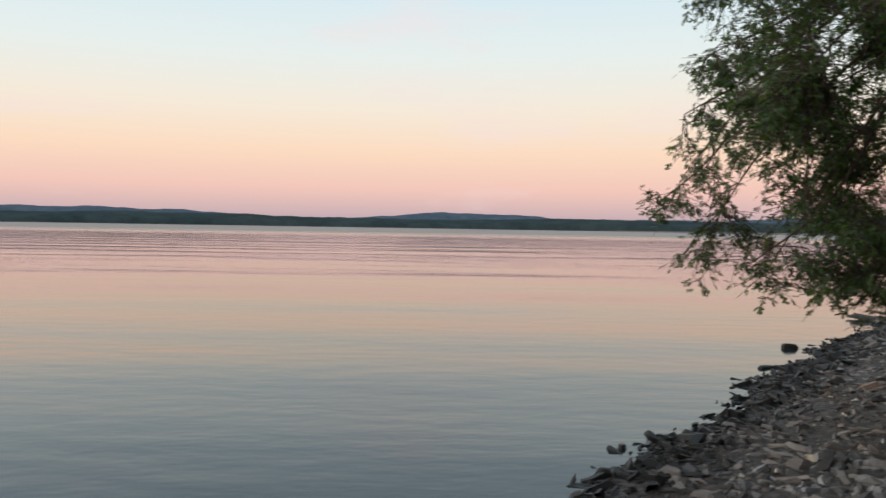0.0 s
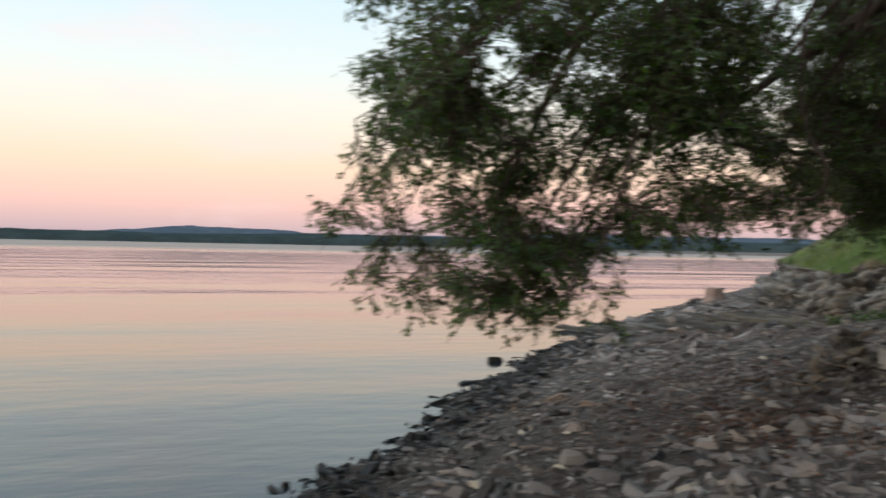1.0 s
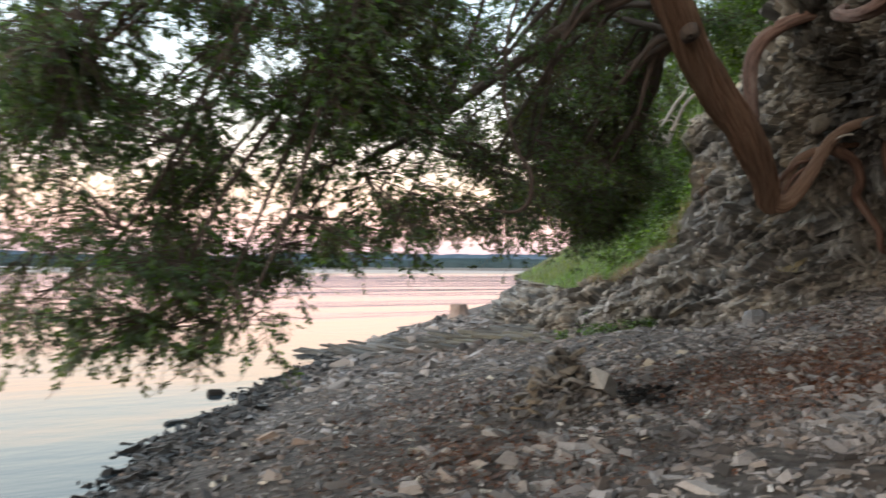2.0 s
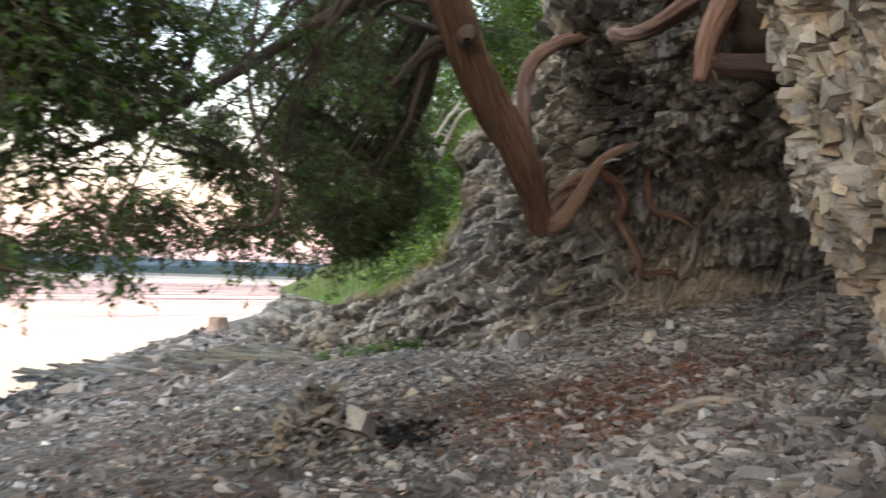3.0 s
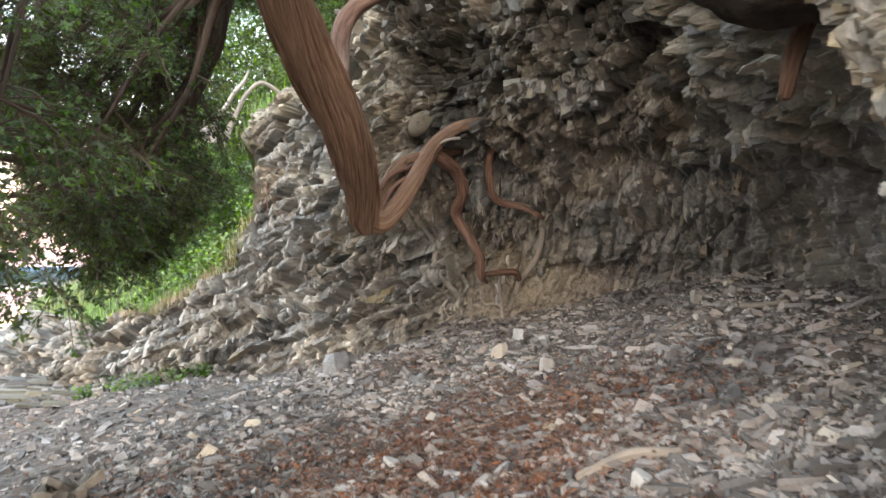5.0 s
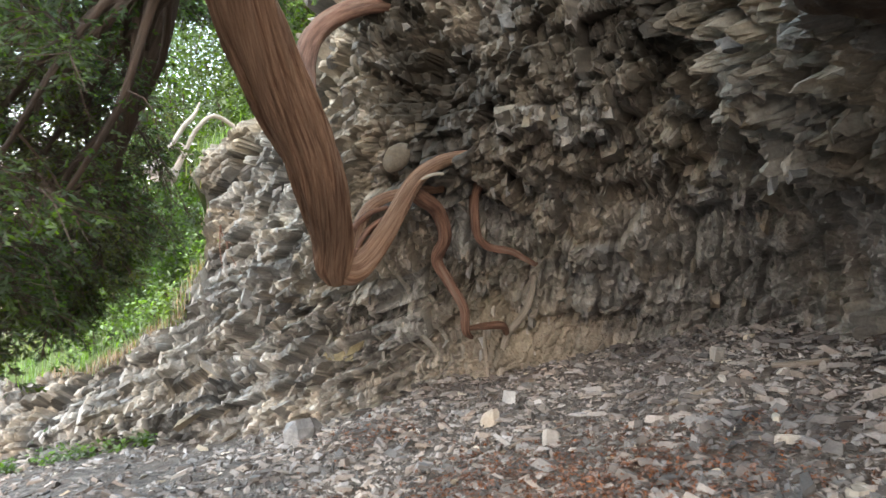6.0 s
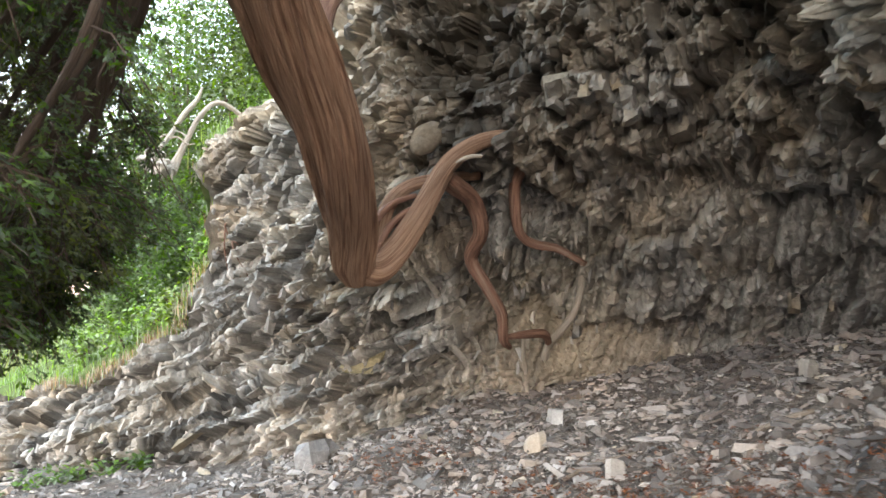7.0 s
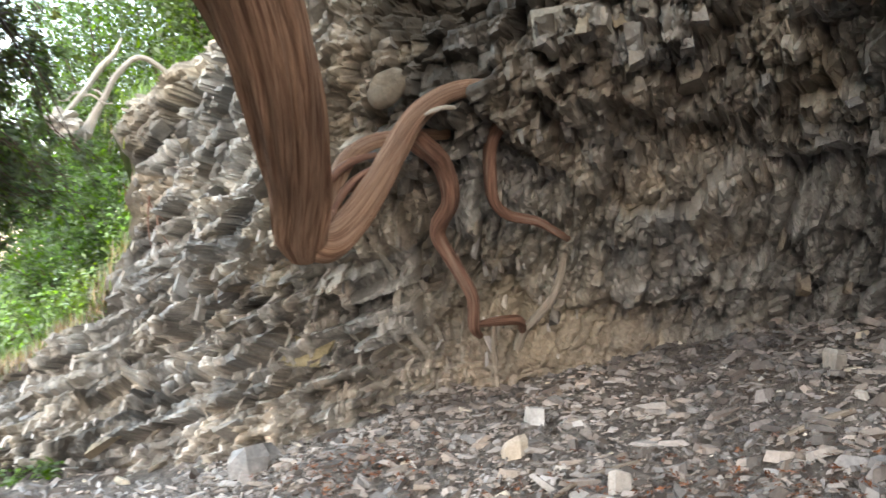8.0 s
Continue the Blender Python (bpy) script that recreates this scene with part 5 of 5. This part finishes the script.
# ---------- driftwood ----------
for k, (pts, r, lab) in enumerate([([(10.46, 4.78), (10.5, 4.64), (10.54, 4.48)], (0.014, 0.019, 0.014), "short pale driftwood stick on the shingle"),
                                   ([(7.98, 4.6), (8.12, 4.36), (8.2, 4.12)], (0.03, 0.042, 0.03), "weathered driftwood branch on the shingle"),
                                   ([(10.6, 5.5), (10.42, 5.75), (10.2, 5.95)], (0.012, 0.016, 0.008), "thin reddish twig on the shingle"),
                                   ([(9.2, 5.5), (9.1, 5.75), (8.95, 5.85)], (0.01, 0.012, 0.006), "thin pale twig among litter"),
                                   ([(10.85, 4.1), (10.8, 3.95), (10.8, 3.75)], (0.02, 0.024, 0.02), "short tan driftwood stick on shingle")]):
    q = [(x, y, float(ground_z(x, y)) + r[i] * 1.1) for i, (x, y) in enumerate(pts)]
    tagged(tube_part("driftwood", M_DRIFT, q, r, None, lab, sides=12, rings=24, ridge=0.15, seed=130 + k), lab, "driftwood", "driftwood on the beach")

# ---------- heap of broken rock ----------
heap = tagged(new("rubble_heap"), "heap of broken tan and grey shale on the beach", "rubble")
heap.location = (6.72, 6.95, 0)
rh = np.random.RandomState(5)
heap_meshes = [mesh("slab", *stone_shape(200 + k, 4 + k % 3, 0.35, 0.9), M_RUBBLE) for k in range(9)]
for k in range(230):
    dx, dy = rh.randn() * 0.27, rh.randn() * 0.27
    sz = rh.uniform(0.05, 0.19) * (1.2 - min(0.6, abs(dx) + abs(dy)))
    mound = 0.33 * math.exp(-(dx * dx + dy * dy) / 0.09) * rh.uniform(0.55, 1.0)
    ob = new("slab", heap_meshes[k % 9])
    ob.parent = heap
    ob.matrix_basis = pose(dx, dy, float(ground_z(6.72 + dx, 6.95 + dy)) + sz * 0.1 + mound, rh.uniform(-45, 45), rh.uniform(-45, 45), rh.uniform(0, 360)) @ Matrix.Diagonal((sz * 1.7, sz * 1.0, sz * 0.62, 1))
ob = new("block", mesh("block", *block_shape(7), M_OCHRE))
ob.parent = heap
ob.matrix_basis = pose(0.2, -0.33, 0.9, 14, 18, 35) @ Matrix.Diagonal((0.27, 0.19, 0.15, 1))
tagged(ob, "ochre sandstone block")

# charcoal pieces added where a dark shadow lies beside the heap
rc = np.random.RandomState(19)
n_c = 950
cx, cy = 7.42 + rc.randn(n_c) * 0.23, 6.93 + rc.randn(n_c) * 0.23
v, f = scatter([stone_shape(450 + k, 5, 0.4, 0.8, True) for k in range(5)], np.stack([cx, cy, ground_z(cx, cy) + rc.uniform(0.01, 0.05, n_c)], -1),
               rotations(rc.randn(n_c) * 0.4, rc.randn(n_c) * 0.4, rc.uniform(0, 6.28, n_c)), rc.uniform(0.03, 0.085, n_c)[:, None] * np.array((1.3, 1, 1)), rc.randint(0, 5, n_c))
tagged(part("charcoal", mesh("charcoal", v, f, M_HEAP_SHADOW)), "black pieces added for the dark shadow beside the rubble", "charcoal", kind="stuff")

# ---------- weeds at the foot of the slope ----------
for k, (x, y, sz) in enumerate([(11.6, 10.8, 0.2), (11.5, 11.25, 0.16), (11.45, 11.6, 0.2), (11.65, 10.45, 0.12), (11.3, 12.1, 0.14)]):
    r = np.random.RandomState(300 + k)
    cnt = 90
    p = r.randn(cnt, 3) * (sz * 0.5, sz * 0.5, 0) + (0, 0, 0)
    p[:, 2] = np.abs(r.randn(cnt)) * sz * 0.45
    v, f = scatter(LEAVES, p, rotations(r.uniform(-0.5, 0.5, cnt), r.uniform(-1.0, 0.3, cnt), r.uniform(0, 6.28, cnt)), r.uniform(0.05, 0.11, cnt)[:, None] * np.ones(3), r.randint(0, 4, cnt))
    ob = new("weed", mesh("weed", v, f, M_GREEN))
    ob.location = (x, y, float(ground_z(x, y)) + 0.01)
    tagged(ob, "low leafy green weed at the foot of the slope", "weed", "weeds at the cliff foot", "stuff")

# ---------- bedrock ledges running into the lake ----------
ledge = tagged(new("rock_ledge"), "grey layered shale ledges running into the lake", "ledge")
rl = np.random.RandomState(9)
plate_meshes = [mesh("plate", *stone_shape(400 + k, 8, 0.2, 0.92), M_LEDGE) for k in range(6)]
for k in range(240):
    q = rl.uniform(0, 1)
    x, y = 9.7 + 2.2 * q + rl.uniform(-0.9, 1.6) * 0.8, 17.6 - 5.2 * q + rl.uniform(-0.9, 1.6) * 0.9
    ln = rl.uniform(0.45, 1.7)
    ob = new("plate", plate_meshes[k % 6])
    ob.parent = ledge
    ob.matrix_basis = pose(x, y, float(ground_z(x, y)) + rl.uniform(-0.045, 0.025), rl.uniform(-7, 7), rl.uniform(2, 9), rl.uniform(-60, -46)) @ Matrix.Diagonal((ln, ln * rl.uniform(0.1, 0.26), 0.3, 1))

# ---------- shingle ----------
foot_curve = dense[:, :2]


def open_beach(x, y):
    """Whether a place lies in front of the cliff's foot, on land or in the shallows."""
    d = inland(x, y)
    fx = np.interp(y, foot_curve[int(4000 * 6.9 / 18):, 1], foot_curve[int(4000 * 6.9 / 18):, 0])
    fy = np.interp(x, foot_curve[: int(4000 * 6.9 / 18), 0], foot_curve[: int(4000 * 6.9 / 18), 1])
    return (d > -0.55) & np.where(y > 4.0, x < fx + 0.15, y > fy - 0.1)


def beach_places(count, x0, x1, y0, y1, r):
    x, y = r.uniform(x0, x1, count), r.uniform(y0, y1, count)
    keep = open_beach(x, y)
    return x[keep], y[keep]


def shingle(name, count, box, size, material, seed, label, keep=None, flat=0.34):
    r = np.random.RandomState(seed)
    x, y = beach_places(count, *box, r)
    if keep is not None:
        k = keep(x, y, r)
        x, y = x[k], y[k]
    n_s = len(x)
    sz = np.clip(np.exp(r.randn(n_s) * 0.7 + math.log(size)), size * 0.4, size * 4.0)
    z = ground_z(x, y) + sz * flat * r.uniform(0.0, 0.4, n_s)
    shapes = [stone_shape(500 + seed * 20 + k, 4 + k % 3, flat * (0.6 + 0.1 * k), 0.84 - 0.02 * k, True) for k in range(10)]
    t = rotations(r.randn(n_s) * 0.3, r.randn(n_s) * 0.3, r.uniform(0, 6.28, n_s))
    v, f = scatter(shapes, np.stack([x, y, z], -1), t, sz[:, None] * np.stack([r.uniform(1.0, 2.3, n_s), r.uniform(0.5, 1.0, n_s), r.uniform(0.5, 1.1, n_s)], -1), r.randint(0, 10, n_s))
    return tagged(part(name, mesh(name, v, f, material), ground, label), kind="stuff")


dry = lambda x, y, r: inland(x, y) > 0.48 + 0.2 * r.randn(len(x))
wet = lambda x, y, r: (inland(x, y) < 0.52 + 0.2 * r.randn(len(x))) & (inland(x, y) > -0.08 - 0.16 * np.abs(r.randn(len(x))))
shingle("shingle", 22000, (2.0, 12.6, 2.4, 14.0), 0.038, M_SHINGLE, 1, "grey shale shingle", dry)
shingle("shingle", 17000, (6.3, 12.6, 3.0, 9.0), 0.032, M_SHINGLE, 2, "grey shale shingle", dry)
shingle("shingle", 6000, (-2.0, 6.0, -1.0, 6.5), 0.06, M_SHINGLE, 3, "grey shale shingle", dry)
shingle("shingle", 9000, (5.0, 20.0, 12.0, 28.0), 0.09, M_SHINGLE, 4, "grey shale shingle", dry)
shingle("shingle", 7500, (6.2, 9.0, 2.5, 4.7), 0.04, M_SHINGLE, 7, "grey shale shingle", dry)
shingle("wet_shingle", 60000, (-2.0, 10.0, 3.5, 18.5), 0.046, M_WET, 5, "dark wet shingle at the waterline", wet)
shingle("pale_chips", 1100, (2.0, 12.6, 2.4, 12.0), 0.038, mat("pale_chips", (0.36, 0.32, 0.26), (0.5, 0.46, 0.39), 0.85, 3, None, 0.5, 50, 0.3, 50, 0.3), 6, "pale stone chips", dry)

shingle("grit", 10500, (7.4, 12.4, 3.4, 8.6), 0.017, M_SHINGLE, 8, "fine shale grit between the stones")

# flat bedrock showing through at the buttress's foot
bed_rock = tagged(new("bedrock_slabs"), "grey flat bedrock slabs at the foot of the buttress", "bedrock")
rk = np.random.RandomState(15)
rock_plates = [mesh("plate", *stone_shape(430 + k, 7, 0.22, 0.9), M_STONE) for k in range(5)]
for k in range(14):
    x, y = rk.uniform(6.5, 8.7), rk.uniform(2.9, 4.2)
    ln = rk.uniform(0.2, 0.42)
    ob = new("plate", rock_plates[k % 5])
    ob.parent = bed_rock
    ob.matrix_basis = pose(x, y, float(ground_z(x, y)) + rk.uniform(-0.01, 0.03), rk.uniform(-10, 10), rk.uniform(-10, 10), rk.uniform(-20, 30) - 50) @ Matrix.Diagonal((ln, ln * rk.uniform(0.35, 0.7), 0.3, 1))

# fallen cedar sprigs and needles
rn = np.random.RandomState(33)
lit = []
for cx, cy, sx, sy, cnt in ((8.9, 5.3, 0.65, 0.7, 5200), (8.5, 6.3, 0.7, 0.8, 3200), (7.9, 4.9, 0.5, 0.5, 2000), (10.1, 6.0, 0.25, 0.25, 220), (5.3, 6.3, 0.5, 0.8, 1900), (6.9, 9.0, 0.6, 0.7, 1000), (8.0, 7.8, 0.5, 0.5, 600), (11.0, 7.3, 0.25, 0.3, 250)):
    lit.append(np.stack([cx + rn.randn(cnt) * sx, cy + rn.randn(cnt) * sy], -1))
lit = np.concatenate(lit)
lit = lit[open_beach(lit[:, 0], lit[:, 1]) & (inland(lit[:, 0], lit[:, 1]) > 0.8)]
k = len(lit)
lz = ground_z(lit[:, 0], lit[:, 1]) + rn.uniform(0.012, 0.045, k)
v, f = scatter([spray_shape(900 + j) for j in range(4)], np.stack([lit[:, 0], lit[:, 1], lz], -1), rotations(rn.randn(k) * 0.35, rn.randn(k) * 0.35, rn.uniform(0, 6.28, k)),
               rn.uniform(0.03, 0.075, k)[:, None] * np.ones(3), rn.randint(0, 4, k))
tagged(part("leaf_litter", mesh("leaf_litter", v, f, M_LITTER)), "rust-brown fallen cedar sprigs on the shingle", "litter", kind="stuff")

# single shingle stones in the middle of the beach, each its own piece
r1s = np.random.RandomState(77)
piece_meshes = [mesh("stone", *stone_shape(700 + k, 5 + k % 2, 0.26, 0.86), M_STONE) for k in range(14)]
px, py = beach_places(700, 6.6, 11.8, 3.4, 8.2, r1s)
for k in range(min(300, len(px))):
    sz = float(np.clip(np.exp(r1s.randn() * 0.4 + math.log(0.065)), 0.035, 0.16))
    ob = new("stone", piece_meshes[k % 14])
    ob.parent = ground
    ob.matrix_basis = pose(px[k], py[k], float(ground_z(px[k], py[k])) + 0.02 + sz * 0.1, r1s.randn() * 12, r1s.randn() * 12, r1s.uniform(0, 360)) @ Matrix.Diagonal((sz * r1s.uniform(1.1, 2.0), sz * r1s.uniform(0.6, 1.0), sz * 0.9, 1))

# ---------- loose blocks of the cliff face ----------
rb = np.random.RandomState(55)
GU, GV = FACE.shape[:2]
area = np.linalg.norm(np.cross(np.gradient(FACE, axis=0), np.gradient(FACE, axis=1)), axis=2)
seen = (stops > run[int(4000 * 1.9 / 18)]) & (stops < run[int(4000 * 16.2 / 18)])
weight = area * seen[:, None] * (0.6 * upper * (1 - earth) + 0.2 * low + 0.25 * spur).reshape(GU, GV) * (FACE[..., 2] < 5.0) * (rows_h > 0.0) * (rows_h < (height - 0.25)[:, None])
weight = (weight / weight.sum()).ravel()
NB = 620
pickd = rb.choice(GU * GV, NB, p=weight)
bp = FACE.reshape(-1, 3)[pickd]
bspur, blow = spur[pickd] > 0.5, low[pickd] > 0.5
# all blocks share the joint directions of the rock: upright faces, beds and cleavage
yaw_j = rb.randn(NB) * 0.13 + 0.12
bn = np.repeat(face_dir[:, None, :], GV, 1).reshape(-1, 3)[pickd]
bn = np.stack([bn[:, 0] * np.cos(yaw_j) - bn[:, 1] * np.sin(yaw_j), bn[:, 0] * np.sin(yaw_j) + bn[:, 1] * np.cos(yaw_j), rb.randn(NB) * 0.08 + 0.5 * bspur], -1)
bn /= np.linalg.norm(bn, axis=1)[:, None]
side = np.cross((0, 0, 1.0), bn)
side /= np.linalg.norm(side, axis=1)[:, None] + 1e-6
upd = np.cross(bn, side)
bbutt = butt[pickd] > 0.5
lean_a = np.where(bspur, 0.55, np.where(blow, -0.22, 0.06)) + rb.randn(NB) * 0.08
ca, sa = np.cos(lean_a)[:, None], np.sin(lean_a)[:, None]
basis = np.stack([bn, side * ca + upd * sa, upd * ca - side * sa], -1)
vary_b = np.clip(np.exp(rb.randn(NB, 3) * 0.38), 0.45, 1.6)
dims = np.where(bspur[:, None], (0.13, 0.16, 0.045), np.where((blow | bbutt)[:, None], (0.10, 0.05, 0.15), (0.09, 0.07, 0.085))) * vary_b
shapes = [block_shape(800 + k) for k in range(24)]
which = rb.randint(0, 24, NB)
cen = bp + bn * (dims[:, :1] * -0.5 + rb.uniform(-0.015, 0.014, NB)[:, None])
own = np.nonzero((bp[:, 1] > 5.2) & (bp[:, 1] < 9.2) & (bp[:, 2] < 3.9) & (bp[:, 0] > 9.5))[0][:300]
rest = np.setdiff1d(np.arange(NB), own)
v, f = scatter(shapes, cen[rest], basis[rest], dims[rest], which[rest])
tagged(part("blocks", mesh("blocks", v, f, M_BLOCK), cliff, "loose shale blocks"), kind="stuff")
block_meshes = [mesh("block", *sh, M_SLAB) for sh in shapes]
for k in own:
    ob = new("block", block_meshes[which[k]])
    ob.parent = cliff
    m4 = Matrix([[*basis[k][i], cen[k][i]] for i in range(3)] + [[0, 0, 0, 1]])
    ob.matrix_basis = m4 @ Matrix.Diagonal((*[float(d) for d in dims[k]], 1))

for name, at, size, turn, m_, lab in (("block", (10.45, 5.77, 3.76), (0.2, 0.3, 0.21), (8, 6, 186), M_YELLOW, "yellowish sandstone block set in the face"), ("block", (12.12, 8.15, 2.0), (0.3, 0.42, 0.24), (-12, 4, 182), M_YELLOW, "olive-tan block of bedrock in the slope"), ("block", (10.78, 5.15, 3.5), (0.2, 0.16, 0.15), (5, 0, 190), M_SLAB, "")):
    ob = new(name, mesh(name, *block_shape(int(at[1] * 100)), m_))
    ob.parent = cliff
    ob.matrix_basis = pose(*at, *turn) @ Matrix.Diagonal((*size, 1))
    tagged(ob, lab)

oval = ball * (0.07, 0.14, 0.1)
oval = oval * (1 + 0.18 * value_noise(oval, (0.12, 0.12, 0.12), 46, 2))[:, None]
oval = np.concatenate([oval.reshape(90, 50, 3)[::5, ::4], oval.reshape(90, 50, 3)[:1, ::4]])
ob = part("oval_stone", mesh("oval_stone", oval.reshape(-1, 3), grid_faces(*oval.shape[:2]), mat("oval_stone", (0.085, 0.07, 0.052), (0.165, 0.138, 0.104), 0.95, 6, (0.13, 0.095, 0.06), 0.6, 40, 1.0, 26, 0.0, "", spec=0.1), True), cliff, "smooth oval stone lodged in the face")
ob.matrix_basis = pose(10.58, 6.85, 3.59, -50, 0, 15)

# a dead root over the crest of the slope, with a clod of pale earth at its end
tube_part("root", M_RIB, [np.array(p) for p in ((12.06, 10.06, 4.8), (12.03, 10.11, 4.66), (11.96, 10.2, 4.52), (11.89, 10.31, 4.31), (11.77, 10.44, 4.06))], (0.01, 0.02, 0.026, 0.026, 0.02), cliff, "pale dead root hanging over the crest", sides=12, rings=50, ridge=0.35, seed=71)
for a, b in (((11.88, 10.3, 4.28), (11.78, 10.5, 4.22)), ((11.87, 10.33, 4.26), (12.0, 10.1, 4.2))):
    a, b = np.array(a), np.array(b)
    tube_part("rootlet", M_ROOT_PALE, [a, a + (b - a) * 0.35 + (0, 0, 0.03), a + (b - a) * 0.7 - (0, 0, 0.02), b], (0.012, 0.01, 0.008, 0.004), cliff, sides=8, rings=16, ridge=0.2, seed=int(a[2] * 100))
clod = ball * (0.12, 0.13, 0.1) * (1 + 0.9 * value_noise(ball, (0.5, 0.5, 0.5), 72, 3))[:, None]
clod = np.concatenate([clod.reshape(90, 50, 3)[::3, ::2], clod.reshape(90, 50, 3)[:1, ::2]])
part("clod", mesh("clod", clod.reshape(-1, 3) + (11.76, 10.43, 4.02), grid_faces(*clod.shape[:2]), M_RIB), cliff, "clod of pale earth held by the root")

# bleached slivers standing on the beds of the slope
rv = np.random.RandomState(61)
ok = np.nonzero(((spur > 0.3) | ((zz < 2.9) & (yy > 6.0))) & (rows_h.ravel() > 0.1) & (zz < 3.9) & (yy < 12.5) & (xx > 9))[0]
NS = 280
pk = ok[rv.randint(0, len(ok), NS)]
sp_, sn_ = FACE.reshape(-1, 3)[pk], N.reshape(-1, 3)[pk]
flat_n = sn_ * (1, 1, 0.25)
flat_n /= np.linalg.norm(flat_n, axis=1)[:, None]
sd_ = np.cross((0, 0, 1.0), flat_n)
sd_ /= np.linalg.norm(sd_, axis=1)[:, None]
up_ = np.cross(flat_n, sd_) + sd_ * (rv.randn(NS) * 0.18 + 0.1)[:, None] + flat_n * -0.25
up_ /= np.linalg.norm(up_, axis=1)[:, None]
ac_ = np.cross(up_, flat_n)
ac_ /= np.linalg.norm(ac_, axis=1)[:, None]
k_ = 0.8 * np.exp(rv.randn(NS) * 0.35)
sliver_meshes = [mesh("sliver", *block_shape(860 + j), M_SLIVER) for j in range(12)]
for k in range(NS):
    ob = new("sliver", sliver_meshes[k % 12])
    ob.parent = cliff
    axes = (np.cross(ac_[k], up_[k]), ac_[k], up_[k])
    m4 = Matrix([[float(axes[0][i]), float(axes[1][i]), float(axes[2][i]), float(sp_[k][i] - 0.008 * flat_n[k][i])] for i in range(3)] + [[0, 0, 0, 1]])
    ob.matrix_basis = m4 @ Matrix.Diagonal((0.045 * float(k_[k]), 0.03 * float(k_[k]), 0.10 * float(k_[k] * rv.uniform(0.4, 1.8)), 1))

# pale upright ribs of rock beside the roots
rp = np.random.RandomState(83)
for y0, z0, z1, rad in ((7.32, 2.72, 1.72, 0.035), (7.2, 2.6, 1.7, 0.028), (7.44, 2.35, 1.68, 0.022), (6.98, 2.2, 1.72, 0.03), (7.75, 2.25, 1.75, 0.018), (8.3, 2.3, 1.6, 0.02), (8.7, 2.2, 1.5, 0.018), (8.05, 2.75, 2.2, 0.018), (9.1, 2.0, 1.45, 0.016), (9.5, 2.3, 1.8, 0.016)):
    zs = np.linspace(z0, z1, 6)
    pts = [np.array(on_face(y0 + 0.06 * (z0 - z_) * rp.uniform(-1, 1) + rp.uniform(-0.02, 0.02), z_, 0.0)) + (0.012, 0, 0) for z_ in zs]
    tube_part("rib", M_RIB, pts, (rad * 0.35, rad, rad * 0.8, rad * 1.1, rad, rad * 0.5), cliff, "pale bleached rib of rock", sides=9, rings=30, ridge=0.7, seed=int(y0 * 100), flat=0.6)

# ragged upright pieces of the buttress
ru = np.random.RandomState(67)
wb_ = (area * ((butt.reshape(GU, GV) > 0.3) & (FACE[..., 2] < 4.6) & (rows_h > 0.0) & (FACE[..., 0] > 4.5))).ravel()
NR = 3200
pu = ru.choice(GU * GV, NR, p=wb_ / wb_.sum())
q_ = FACE.reshape(-1, 3)[pu]
an = np.radians(np.repeat(col[:, 2], GV)[pu]) + ru.randn(NR) * 0.25
nu = np.stack([np.cos(an), np.sin(an), ru.randn(NR) * 0.15], -1)
nu /= np.linalg.norm(nu, axis=1)[:, None]
su = np.cross((0, 0, 1.0), nu)
su /= np.linalg.norm(su, axis=1)[:, None]
uu = np.cross(nu, su)
tl = (ru.randn(NR) * 0.3 + 0.15)[:, None]
du = np.clip(np.exp(ru.randn(NR, 3) * 0.4), 0.4, 2.4) * (0.06, 0.042, 0.065)
bu = np.stack([nu, su * np.cos(tl) + uu * np.sin(tl), uu * np.cos(tl) - su * np.sin(tl)], -1)
cu = q_ + nu * (du[:, :1] * -0.5 + ru.uniform(-0.02, 0.03, NR)[:, None])
wu = ru.randint(0, 24, NR)
near_u = np.nonzero((q_[:, 0] > 5.8) & (q_[:, 2] < 3.4))[0][:300]
far_u = np.setdiff1d(np.arange(NR), near_u)
grey_u = far_u[q_[far_u, 2] < 1.9 + 0.15 * ru.randn(len(far_u))]
tan_u = np.setdiff1d(far_u, grey_u)
for sel, m_, lab in ((tan_u, M_TANBLOCK, "loose tan shale pieces"), (grey_u, M_BLOCK, "loose grey shale pieces")):
    v, f = scatter(shapes, cu[sel], bu[sel], du[sel], wu[sel])
    tagged(part("blocks", mesh("blocks", v, f, m_), buttress, lab), kind="stuff")
M_TANPIECE = mat("tan_piece", (0.24, 0.2, 0.155), (0.42, 0.355, 0.275), 0.92, 7, (0.42, 0.33, 0.225), 0.6, 34, 1.0, 26, 0.25, "object", distance=0.03)
tan_meshes = [mesh("block", *sh, M_TANPIECE) for sh in shapes]
for k in near_u:
    ob = new("block", tan_meshes[wu[k]])
    ob.parent = buttress
    m4 = Matrix([[*bu[k][i], cu[k][i]] for i in range(3)] + [[0, 0, 0, 1]])
    ob.matrix_basis = m4 @ Matrix.Diagonal((*[float(d) for d in du[k]], 1))
